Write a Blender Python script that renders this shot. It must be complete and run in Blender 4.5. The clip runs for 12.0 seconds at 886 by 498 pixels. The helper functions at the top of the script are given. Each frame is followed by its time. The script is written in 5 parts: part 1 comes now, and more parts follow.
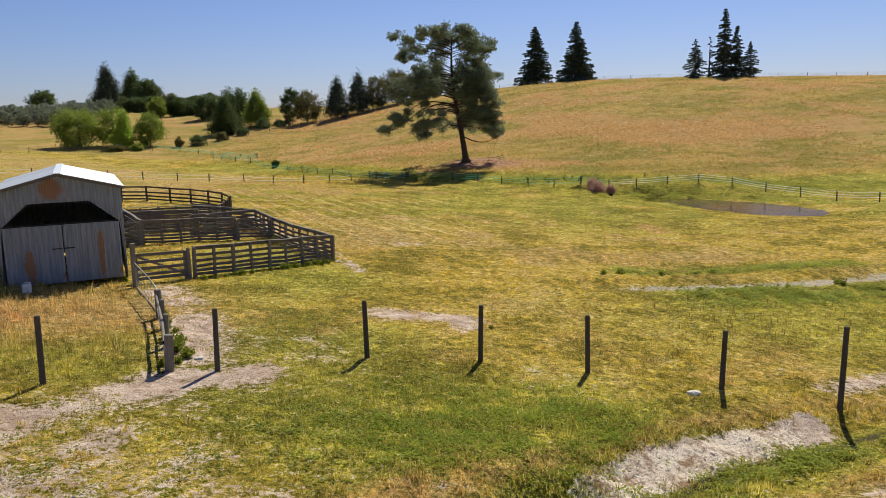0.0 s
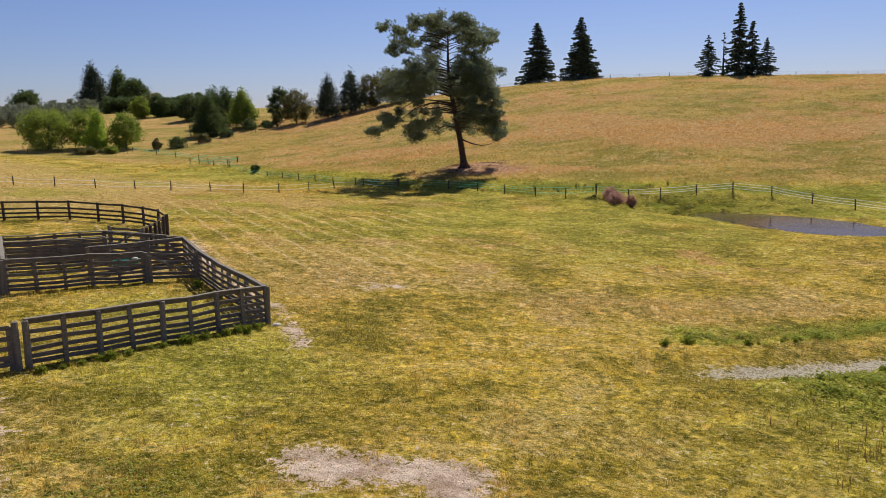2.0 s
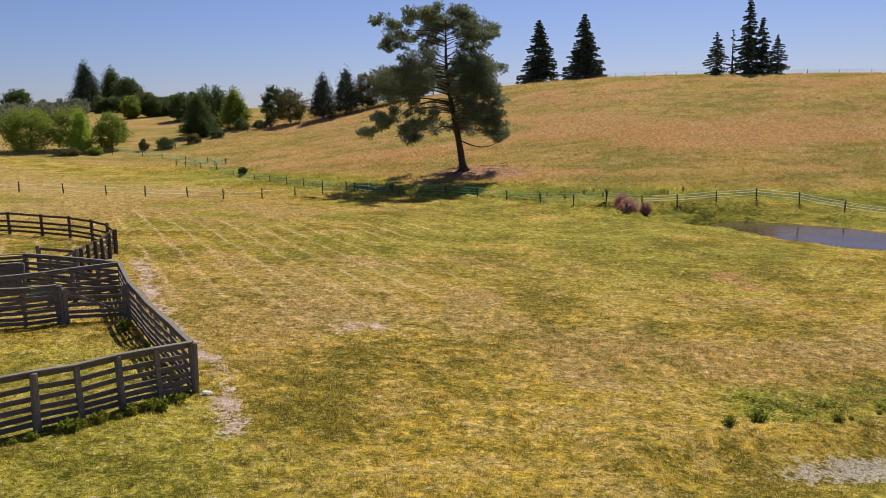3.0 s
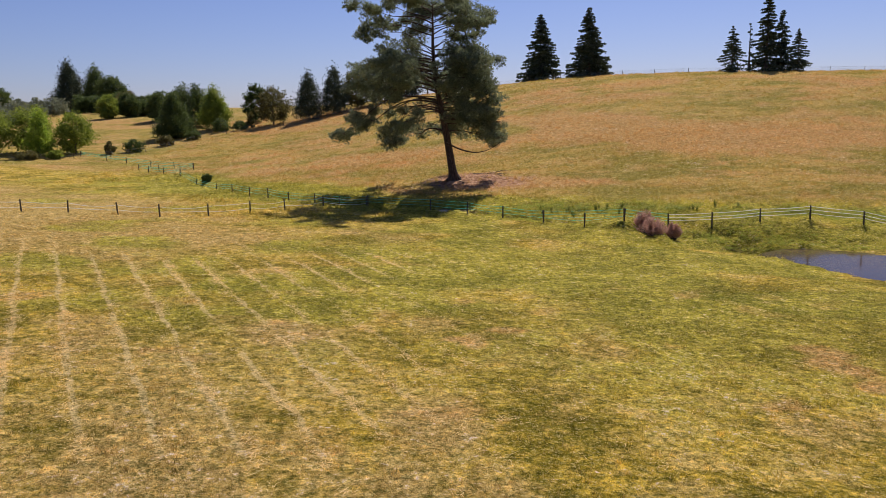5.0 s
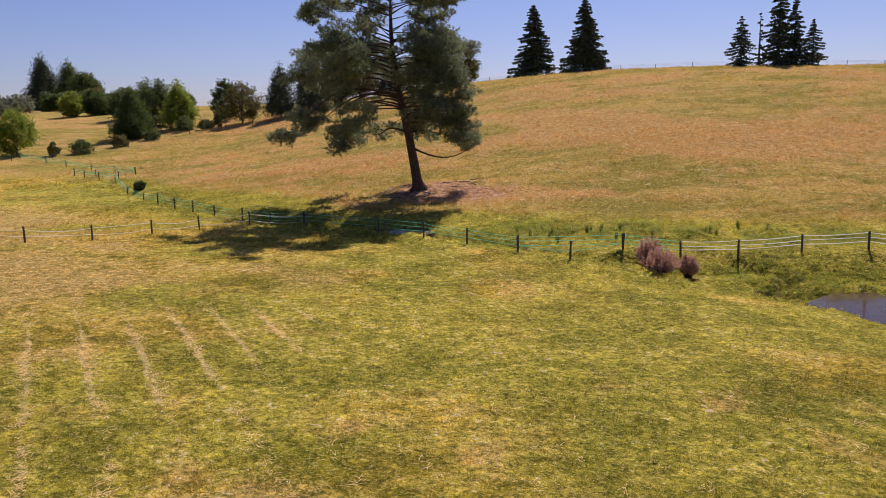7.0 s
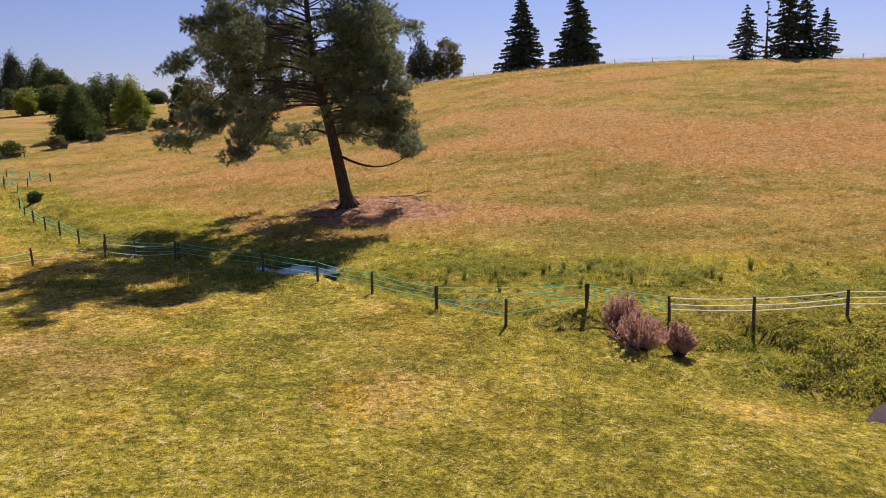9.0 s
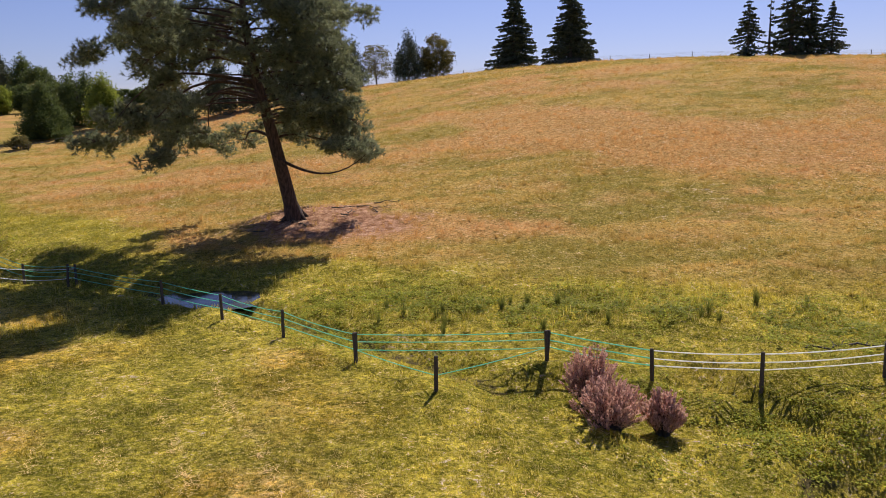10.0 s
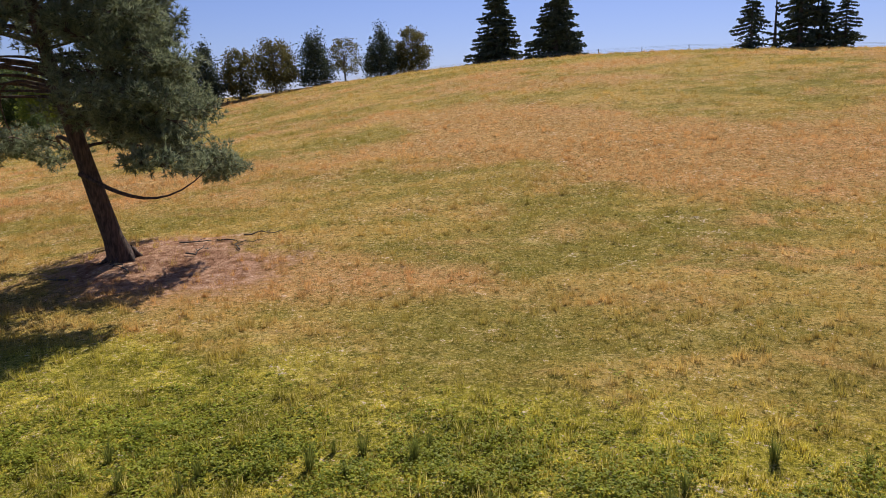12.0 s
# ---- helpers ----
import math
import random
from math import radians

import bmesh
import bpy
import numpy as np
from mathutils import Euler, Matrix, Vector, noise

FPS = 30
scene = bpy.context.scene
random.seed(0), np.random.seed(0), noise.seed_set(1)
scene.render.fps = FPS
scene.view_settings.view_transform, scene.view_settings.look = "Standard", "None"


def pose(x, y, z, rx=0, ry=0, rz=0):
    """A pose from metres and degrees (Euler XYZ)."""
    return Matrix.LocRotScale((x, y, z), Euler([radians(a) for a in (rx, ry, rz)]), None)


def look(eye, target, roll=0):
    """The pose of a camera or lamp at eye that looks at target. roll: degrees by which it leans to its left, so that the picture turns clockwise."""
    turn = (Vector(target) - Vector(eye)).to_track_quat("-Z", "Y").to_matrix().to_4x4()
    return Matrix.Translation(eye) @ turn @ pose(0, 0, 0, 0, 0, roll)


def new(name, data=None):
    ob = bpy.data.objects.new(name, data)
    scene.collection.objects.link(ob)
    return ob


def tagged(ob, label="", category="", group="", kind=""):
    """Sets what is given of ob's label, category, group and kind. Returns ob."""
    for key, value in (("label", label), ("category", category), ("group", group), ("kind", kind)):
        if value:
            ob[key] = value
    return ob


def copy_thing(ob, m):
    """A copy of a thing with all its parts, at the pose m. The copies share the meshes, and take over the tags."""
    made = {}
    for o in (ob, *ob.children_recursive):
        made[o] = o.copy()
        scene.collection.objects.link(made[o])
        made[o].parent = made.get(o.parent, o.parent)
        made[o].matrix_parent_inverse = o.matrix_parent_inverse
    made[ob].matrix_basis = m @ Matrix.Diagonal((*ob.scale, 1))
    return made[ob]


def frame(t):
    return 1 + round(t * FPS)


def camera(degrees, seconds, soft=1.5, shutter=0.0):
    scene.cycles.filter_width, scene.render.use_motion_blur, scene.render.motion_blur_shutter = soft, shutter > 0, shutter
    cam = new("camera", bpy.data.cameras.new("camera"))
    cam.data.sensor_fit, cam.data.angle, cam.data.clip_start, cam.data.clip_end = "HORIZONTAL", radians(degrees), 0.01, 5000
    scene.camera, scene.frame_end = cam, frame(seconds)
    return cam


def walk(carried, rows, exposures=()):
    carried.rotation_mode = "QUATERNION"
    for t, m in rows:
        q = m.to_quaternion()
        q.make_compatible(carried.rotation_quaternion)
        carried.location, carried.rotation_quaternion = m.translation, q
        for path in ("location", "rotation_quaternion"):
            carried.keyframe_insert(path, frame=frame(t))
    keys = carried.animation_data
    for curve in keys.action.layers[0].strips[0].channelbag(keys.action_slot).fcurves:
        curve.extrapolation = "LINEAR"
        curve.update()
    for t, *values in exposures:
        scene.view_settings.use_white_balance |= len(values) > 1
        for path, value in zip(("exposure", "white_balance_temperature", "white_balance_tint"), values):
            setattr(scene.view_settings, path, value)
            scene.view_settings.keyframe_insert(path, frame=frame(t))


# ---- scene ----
cam = camera(60.0, 12.0, soft=0.65)
PATH = [
    (0.0, pose(0.000, 0.000, 7.200, 80.264, 1.318, 0.000)),
    (0.5, pose(0.092, 3.235, 7.130, 80.280, 1.327, -0.023)),
    (1.0, pose(0.249, 6.688, 7.072, 80.309, 1.298, -0.047)),
    (1.5, pose(0.397, 10.374, 7.031, 80.340, 1.284, -0.058)),
    (2.0, pose(0.516, 14.184, 6.998, 80.360, 1.272, -0.080)),
    (2.5, pose(0.690, 18.063, 6.976, 80.378, 1.272, -0.074)),
    (3.0, pose(0.931, 21.946, 6.961, 80.368, 1.252, -0.057)),
    (5.0, pose(2.683, 37.687, 6.983, 80.393, 1.225, -0.000)),
    (5.5, pose(3.483, 41.671, 6.947, 80.319, 1.191, -0.046)),
    (6.0, pose(4.370, 45.791, 6.903, 80.309, 1.164, -0.064)),
    (6.5, pose(5.367, 50.017, 6.864, 80.345, 1.173, -0.076)),
    (7.0, pose(6.548, 54.254, 6.835, 80.301, 1.197, -0.092)),
    (9.0, pose(12.275, 70.915, 6.753, 80.208, 1.170, 0.035)),
    (9.5, pose(13.798, 75.099, 6.718, 80.182, 1.155, 0.062)),
    (10.0, pose(15.361, 79.318, 6.681, 80.162, 1.163, 0.090)),
    (10.5, pose(16.911, 83.497, 6.648, 80.136, 1.216, 0.128)),
    (11.0, pose(18.467, 87.655, 6.627, 80.142, 1.199, 0.160)),
    (11.5, pose(20.000, 91.818, 6.610, 80.124, 1.181, 0.163)),
    (12.0, pose(21.604, 96.000, 6.599, 80.128, 1.115, 0.202)),
]
walk(cam, PATH, exposures=[(0.0, 0.14, 6400, 2.0), (3.0, 0.06, 6500, 7.0), (6.0, 0.08, 6600, 13.0), (9.0, 0.28, 6900, 17.0), (12.0, 0.22, 6350, 11.0)])

# ---- sky and sun ----
SUN_AZ, SUN_EL = radians(19), radians(47)
world = bpy.data.worlds.new("sky")
scene.world = world
world.use_nodes = True
wn = world.node_tree.nodes
sky = wn.new("ShaderNodeTexSky")
sky.sky_type, sky.sun_disc = "NISHITA", False
sky.sun_elevation, sky.sun_rotation = SUN_EL, SUN_AZ
sky.air_density, sky.dust_density, sky.ozone_density = 1.0, 0.3, 4.0
wn["Background"].inputs["Strength"].default_value = 0.070
hue = wn.new("ShaderNodeMix")
hue.data_type, hue.blend_type = "RGBA", "MULTIPLY"
hue.inputs[0].default_value, hue.inputs[7].default_value = 1.0, (0.84, 0.81, 1.13, 1)
world.node_tree.links.new(sky.outputs["Color"], hue.inputs[6])
world.node_tree.links.new(hue.outputs[2], wn["Background"].inputs["Color"])

sun = new("sun", bpy.data.lights.new("sun", "SUN"))
sun.data.energy, sun.data.angle, sun.data.color = 5.0, radians(0.55), (1.0, 0.95, 0.86)
sun_way = Vector((math.sin(SUN_AZ) * math.cos(SUN_EL), math.cos(SUN_AZ) * math.cos(SUN_EL), math.sin(SUN_EL)))
sun.matrix_world = look(sun_way * 300, (0, 0, 0))
scene.view_settings.exposure = 0.0

# ---- materials ----
class Nodes:
    """A small writer of node materials."""

    def __init__(self, name, roughness=0.8, metallic=0.0):
        self.m = bpy.data.materials.new(name)
        self.m.use_nodes = True
        self.t = self.m.node_tree
        self.b = self.t.nodes["Principled BSDF"]
        self.b.inputs["Roughness"].default_value = roughness
        self.b.inputs["Metallic"].default_value = metallic
        self.co = self.t.nodes.new("ShaderNodeTexCoord").outputs["Object"]

    def put(self, socket, value):
        if hasattr(value, "is_output"):
            self.t.links.new(value, socket)
        elif isinstance(value, (tuple, list)) and len(value) == 3 and socket.type == "RGBA":
            socket.default_value = (*value, 1)
        else:
            socket.default_value = value

    def noise(self, scale, detail=4.0, rough=0.6, where=None, stretch=None, warp=0.0):
        n = self.t.nodes.new("ShaderNodeTexNoise")
        n.inputs["Distortion"].default_value = warp
        n.inputs["Scale"].default_value, n.inputs["Detail"].default_value = scale, detail
        n.inputs["Roughness"].default_value = rough
        src = where or self.co
        if stretch:
            mp = self.t.nodes.new("ShaderNodeMapping")
            mp.inputs["Scale"].default_value = stretch
            self.t.links.new(src, mp.inputs["Vector"])
            src = mp.outputs["Vector"]
        self.t.links.new(src, n.inputs["Vector"])
        return n.outputs["Fac"]

    def attr(self, name):
        n = self.t.nodes.new("ShaderNodeAttribute")
        n.attribute_name = name
        return n.outputs["Fac"]

    def step(self, v, a, b):
        n = self.t.nodes.new("ShaderNodeMapRange")
        n.interpolation_type = "SMOOTHSTEP"
        self.put(n.inputs["Value"], v)
        n.inputs["From Min"].default_value, n.inputs["From Max"].default_value = a, b
        return n.outputs["Result"]

    def math(self, op, a, b=0.0):
        n = self.t.nodes.new("ShaderNodeMath")
        n.operation = op
        self.put(n.inputs[0], a), self.put(n.inputs[1], b)
        return n.outputs[0]

    def mix(self, fac, a, b, kind="MIX"):
        n = self.t.nodes.new("ShaderNodeMix")
        n.data_type, n.blend_type = "RGBA", kind
        self.put(n.inputs[0], fac), self.put(n.inputs[6], a), self.put(n.inputs[7], b)
        return n.outputs[2]

    def random(self):
        return self.t.nodes.new("ShaderNodeObjectInfo").outputs["Random"]

    def island(self):
        return self.t.nodes.new("ShaderNodeNewGeometry").outputs["Random Per Island"]

    def bump(self, height, strength=0.5, distance=0.05):
        n = self.t.nodes.new("ShaderNodeBump")
        n.inputs["Strength"].default_value, n.inputs["Distance"].default_value = strength, distance
        self.t.links.new(height, n.inputs["Height"])
        self.t.links.new(n.outputs["Normal"], self.b.inputs["Normal"])

    def done(self, colour, roughness=None):
        self.put(self.b.inputs["Base Color"], colour)
        if roughness is not None:
            self.put(self.b.inputs["Roughness"], roughness)
        return self.m


def grass_colour(n):
    """The colour of the turf at a place: mown field, dry hillside, straw and green patches, blotched at several scales."""
    big, mid, fine = n.noise(0.05, 3, 0.55), n.noise(0.24, 6, 0.68), n.noise(1.5, 6, 0.72)
    streak = n.noise(0.16, 7, 0.66, stretch=(0.7, 1.25, 1), warp=0.9)
    wisp = n.noise(0.75, 6, 0.72, stretch=(0.85, 1.1, 1), warp=0.5)
    tone = n.math("ADD", n.math("MULTIPLY", mid, 0.55), n.math("MULTIPLY", fine, 0.45))
    green = n.mix(n.step(tone, 0.42, 0.60), (0.20, 0.185, 0.019), (0.48, 0.39, 0.052))
    mown = n.mix(n.step(tone, 0.42, 0.55), (0.21, 0.16, 0.016), (0.58, 0.385, 0.050))
    mown = n.mix(n.step(n.math("ADD", n.math("MULTIPLY", wisp, 0.6), n.math("MULTIPLY", mid, 0.4)), 0.49, 0.60), mown, (0.64, 0.43, 0.12))
    straw = n.mix(n.step(fine, 0.35, 0.68), (0.38, 0.24, 0.065), (0.63, 0.42, 0.15))
    sweep = n.noise(0.085, 5, 0.6, stretch=(0.65, 1.3, 1), warp=0.7)
    hill = n.mix(n.step(sweep, 0.40, 0.60), (0.28, 0.215, 0.042), (0.49, 0.315, 0.085))
    hill = n.mix(n.math("MULTIPLY", n.step(n.math("ADD", n.math("MULTIPLY", big, 0.5), n.math("MULTIPLY", streak, 0.5)), 0.47, 0.62), 0.75), hill, (0.58, 0.31, 0.13))
    hill = n.mix(n.math("MULTIPLY", n.step(n.noise(0.3, 5, 0.62, stretch=(0.7, 1.2, 1), warp=0.8), 0.50, 0.36), 0.7), hill, (0.22, 0.19, 0.030))
    hill = n.mix(n.math("MULTIPLY", n.step(wisp, 0.47, 0.36), 0.40), hill, (0.22, 0.165, 0.028))
    hill = n.mix(n.math("MULTIPLY", n.step(wisp, 0.54, 0.68), 0.55), hill, (0.66, 0.47, 0.18))
    jag = n.math("MULTIPLY", n.math("SUBTRACT", n.math("ADD", n.math("MULTIPLY", fine, 0.6), n.math("MULTIPLY", mid, 0.5)), 0.55), 2.0)
    c = n.mix(n.attr("hill"), mown, hill)
    c = n.mix(n.step(n.math("ADD", n.attr("straw"), jag), 0.2, 0.8), c, straw)
    c = n.mix(n.step(n.math("ADD", n.attr("green"), jag), 0.15, 0.75), c, green)
    blush = n.step(n.math("ADD", n.math("MULTIPLY", n.attr("rust"), 0.62), n.math("ADD", n.math("MULTIPLY", jag, 0.14), n.math("MULTIPLY", n.noise(0.4, 6, 0.68, stretch=(0.8, 1.25, 1), warp=0.8), 0.5))), 0.32, 0.86)
    c = n.mix(n.math("MULTIPLY", blush, 0.78), c, n.mix(n.step(fine, 0.35, 0.65), (0.46, 0.22, 0.08), (0.64, 0.36, 0.15)))
    clump = n.noise(2.6, 6, 0.72, warp=0.4)
    calm = n.math("SUBTRACT", 1.0, n.math("MULTIPLY", n.attr("hill"), 0.55))
    # shadowed gaps between clumps, put into the colour of turf and blades
    c = n.mix(n.math("MULTIPLY", n.step(clump, 0.48, 0.39), n.math("MULTIPLY", calm, 0.75)), c, n.mix(1.0, c, (0.44, 0.45, 0.42), "MULTIPLY"))
    c = n.mix(n.math("MULTIPLY", n.step(clump, 0.52, 0.62), n.math("MULTIPLY", calm, 0.8)), c, n.mix(1.0, c, (1.75, 1.68, 1.56), "MULTIPLY"))
    return c, fine, mid, jag


def ground_material():
    n = Nodes("pasture", 1.0)
    n.b.inputs["Specular IOR Level"].default_value = 0.03
    c, fine, mid, jag = grass_colour(n)
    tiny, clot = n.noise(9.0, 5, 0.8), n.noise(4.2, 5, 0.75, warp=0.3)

    def zone(name, soft=0.16):
        return n.step(n.math("ADD", n.attr(name), jag), 0.5 - soft, 0.5 + soft)

    soil = n.mix(n.step(fine, 0.35, 0.66), (0.46, 0.31, 0.215), (0.82, 0.62, 0.48))
    gravel = n.mix(n.step(tiny, 0.35, 0.65), (0.36, 0.29, 0.20), (0.66, 0.56, 0.42))
    litter = n.mix(n.step(fine, 0.35, 0.66), (0.24, 0.11, 0.06), (0.58, 0.34, 0.21))
    wet = n.mix(n.step(fine, 0.3, 0.7), (0.055, 0.045, 0.025), (0.13, 0.105, 0.05))
    sep = n.t.nodes.new("ShaderNodeSeparateXYZ")
    n.t.links.new(n.co, sep.inputs[0])
    u = n.math("ADD", n.math("ADD", n.math("MULTIPLY", sep.outputs[0], 0.89 / 1.95), n.math("ADD", n.math("MULTIPLY", sep.outputs[1], 0.46 / 1.95), 0.37)), n.math("MULTIPLY", n.math("SUBTRACT", mid, 0.5), 0.45))
    off = n.math("ABSOLUTE", n.math("SUBTRACT", n.math("FRACT", u), 0.5))
    band = n.math("MULTIPLY", n.step(off, 0.13, 0.02), n.attr("row"))
    c = n.mix(n.math("MULTIPLY", n.step(n.math("ADD", band, n.math("MULTIPLY", jag, 0.8)), 0.42, 1.0), 0.65), c, (0.72, 0.53, 0.26))
    # shade in the gaps between tufts, painted as dark clots
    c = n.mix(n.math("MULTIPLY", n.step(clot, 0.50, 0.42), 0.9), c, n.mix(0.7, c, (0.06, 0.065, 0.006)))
    c = n.mix(n.math("MULTIPLY", n.step(tiny, 0.53, 0.61), 0.75), c, n.mix(0.6, c, (0.75, 0.58, 0.25)))
    c = n.mix(zone("litter", 0.3), c, litter)
    ragged = n.math("MULTIPLY", n.math("SUBTRACT", n.math("ADD", n.math("MULTIPLY", clot, 0.6), n.math("MULTIPLY", tiny, 0.4)), 0.5), 4.5)
    c = n.mix(n.step(n.math("ADD", n.math("ADD", n.attr("soil"), jag), ragged), 0.36, 0.60), c, soil)
    scar = n.noise(0.8, 5, 0.62, stretch=(1, 1, 0.5), warp=0.6)
    clay = n.mix(n.step(n.math("ADD", n.math("MULTIPLY", scar, 0.6), n.math("MULTIPLY", clot, 0.4)), 0.40, 0.53), (0.38, 0.23, 0.14), (0.92, 0.74, 0.57))
    c = n.mix(n.step(n.math("ADD", n.attr("clay"), n.math("MULTIPLY", ragged, 0.35)), 0.42, 0.58), c, clay)
    c = n.mix(n.step(n.math("ADD", n.math("ADD", n.attr("gravel"), jag), n.math("MULTIPLY", ragged, 0.7)), 0.36, 0.62), c, gravel)
    c = n.mix(zone("wet", 0.2), c, wet)
    # finer specks of the same painted shade, over all covers
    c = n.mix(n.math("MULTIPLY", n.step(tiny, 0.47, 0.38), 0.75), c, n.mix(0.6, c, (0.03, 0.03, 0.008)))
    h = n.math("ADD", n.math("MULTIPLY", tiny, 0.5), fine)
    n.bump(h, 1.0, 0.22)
    return n.done(c)


def leaf_material(name, dark, light, gloss=0.55, trans=0.25):
    n = Nodes(name, gloss)
    n.b.inputs["Specular IOR Level"].default_value = 0.12
    c = n.mix(n.island(), dark, light)
    c = n.mix(n.step(n.noise(0.6, 3), 0.35, 0.7), c, n.mix(0.5, c, light))
    m = n.done(c)
    tl = n.t.nodes.new("ShaderNodeBsdfTranslucent")
    mx = n.t.nodes.new("ShaderNodeMixShader")
    mx.inputs[0].default_value = trans
    n.t.links.new(c, tl.inputs["Color"])
    n.t.links.new(n.b.outputs[0], mx.inputs[1])
    n.t.links.new(tl.outputs[0], mx.inputs[2])
    n.t.links.new(mx.outputs[0], n.t.nodes["Material Output"].inputs["Surface"])
    return m


def blade_material():
    n = Nodes("grass_blades", 0.9)
    n.b.inputs["Specular IOR Level"].default_value = 0.04
    c = grass_colour(n)[0]
    r = n.island()
    calm = n.math("SUBTRACT", 1.0, n.math("MULTIPLY", n.attr("hill"), 0.65))
    c = n.mix(n.math("MULTIPLY", n.step(r, 0.5, 1.0), n.math("MULTIPLY", calm, 0.7)), c, n.mix(0.6, c, (0.88, 0.68, 0.32)))
    c = n.mix(n.math("MULTIPLY", n.step(r, 0.45, 0.0), n.math("MULTIPLY", calm, 0.7)), c, n.mix(0.6, c, (0.06, 0.08, 0.010)))
    c = n.mix(n.attr("hay"), c, (0.80, 0.61, 0.32))
    c = n.mix(1.0, c, (1.22, 1.22, 1.22), "MULTIPLY")
    m = n.done(c)
    tl = n.t.nodes.new("ShaderNodeBsdfTranslucent")
    mx = n.t.nodes.new("ShaderNodeMixShader")
    mx.inputs[0].default_value = 0.6
    n.t.links.new(c, tl.inputs["Color"])
    n.t.links.new(n.b.outputs[0], mx.inputs[1])
    n.t.links.new(tl.outputs[0], mx.inputs[2])
    n.t.links.new(mx.outputs[0], n.t.nodes["Material Output"].inputs["Surface"])
    return m


def timber_material(name, dark, light):
    n = Nodes(name, 0.9)
    n.b.inputs["Specular IOR Level"].default_value = 0.15
    grain = n.noise(6, 6, 0.7, stretch=(0.6, 8, 8))
    patch = n.noise(1.2, 4)
    c = n.mix(n.step(grain, 0.3, 0.7), dark, light)
    c = n.mix(n.step(patch, 0.45, 0.7), c, n.mix(0.5, c, (0.10, 0.085, 0.07)))
    c = n.mix(n.math("MULTIPLY", n.random(), 0.45), c, light)
    n.bump(grain, 0.5, 0.01)
    return n.done(c)


def bark_material(name, dark, light):
    n = Nodes(name, 0.95)
    g = n.noise(3, 6, 0.7, stretch=(3, 3, 0.6))
    n.bump(g, 0.9, 0.06)
    return n.done(n.mix(n.step(g, 0.35, 0.65), dark, light))


def iron_material(name, base, worn, rust, rust_amount):
    n = Nodes(name, 0.45, 0.55)
    streak = n.noise(2.0, 5, 0.65, stretch=(4, 4, 0.25))
    patch = n.noise(0.7, 5, 0.7)
    c = n.mix(n.step(streak, 0.35, 0.65), base, worn)
    rusty = n.step(n.math("ADD", n.math("ADD", n.math("MULTIPLY", patch, 0.7), n.math("MULTIPLY", streak, 0.3)), n.math("MULTIPLY", n.attr("rust"), 0.4)), rust_amount, rust_amount + 0.10)
    c = n.mix(rusty, c, rust)
    n.put(n.b.inputs["Metallic"], n.math("SUBTRACT", 0.5, n.math("MULTIPLY", rusty, 0.5)))
    return n.done(c, n.math("ADD", 0.42, n.math("MULTIPLY", streak, 0.25)))


def plain_material(name, colour, roughness=0.6, metallic=0.0, vary=0.2, scale=8):
    n = Nodes(name, roughness, metallic)
    return n.done(n.mix(n.math("MULTIPLY", n.step(n.noise(scale, 4), 0.35, 0.7), vary), colour, tuple(0.45 * k for k in colour)))


def water_material(name, colour, gloss=0.5):
    n = Nodes(name, 0.12)
    n.b.inputs["Specular IOR Level"].default_value = gloss
    n.b.inputs["IOR"].default_value = 1.33
    n.bump(n.noise(3.0, 3), 0.12, 0.03)
    return n.done(n.mix(n.step(n.noise(0.4, 3), 0.4, 0.6), colour, tuple(0.7 * k for k in colour)))


M_GROUND = ground_material()
M_BLADE = blade_material()
M_TIMBER = timber_material("weathered_timber", (0.10, 0.082, 0.064), (0.31, 0.262, 0.21))
M_RAIL = timber_material("weathered_rail_timber", (0.07, 0.056, 0.045), (0.24, 0.20, 0.16))
M_POST = timber_material("dark_post_timber", (0.045, 0.036, 0.028), (0.13, 0.105, 0.082))
M_RAIL_DARK = timber_material("dark_rail_timber", (0.042, 0.032, 0.026), (0.12, 0.09, 0.07))
M_PINE_BARK = bark_material("pine_bark", (0.035, 0.022, 0.016), (0.12, 0.075, 0.055))
M_BARK = bark_material("grey_bark", (0.05, 0.042, 0.032), (0.14, 0.12, 0.095))
M_NEEDLE = leaf_material("pine_needles", (0.056, 0.082, 0.044), (0.32, 0.345, 0.20), 0.42, 0.5)
M_SPRUCE = leaf_material("spruce_needles", (0.032, 0.048, 0.034), (0.115, 0.138, 0.080), 0.55, 0.18)
M_DARK = leaf_material("dark_leaves", (0.045, 0.070, 0.022), (0.15, 0.19, 0.055), 0.5, 0.38)
M_OLIVE_DRAB = leaf_material("brownish_leaves", (0.08, 0.078, 0.026), (0.22, 0.19, 0.065), 0.55, 0.38)
M_LIGHT = leaf_material("light_green_leaves", (0.19, 0.29, 0.026), (0.46, 0.55, 0.08), 0.5, 0.5)
M_WILLOW = leaf_material("willow_leaves", (0.12, 0.175, 0.024), (0.35, 0.39, 0.065), 0.5, 0.5)
M_OLIVE = leaf_material("olive_leaves", (0.14, 0.155, 0.095), (0.32, 0.33, 0.21), 0.5, 0.3)
M_WEED = leaf_material("weed_leaves", (0.19, 0.24, 0.026), (0.52, 0.52, 0.075), 0.6, 0.62)
M_CLOVER = leaf_material("clover_leaves", (0.16, 0.23, 0.02), (0.48, 0.52, 0.06), 0.65, 0.6)
M_CLAY = plain_material("pale_clay", (0.88, 0.67, 0.49), 0.95, 0, 0.45, 5)
M_RUSH = leaf_material("rush_stems", (0.10, 0.13, 0.022), (0.28, 0.28, 0.06), 0.6, 0.4)
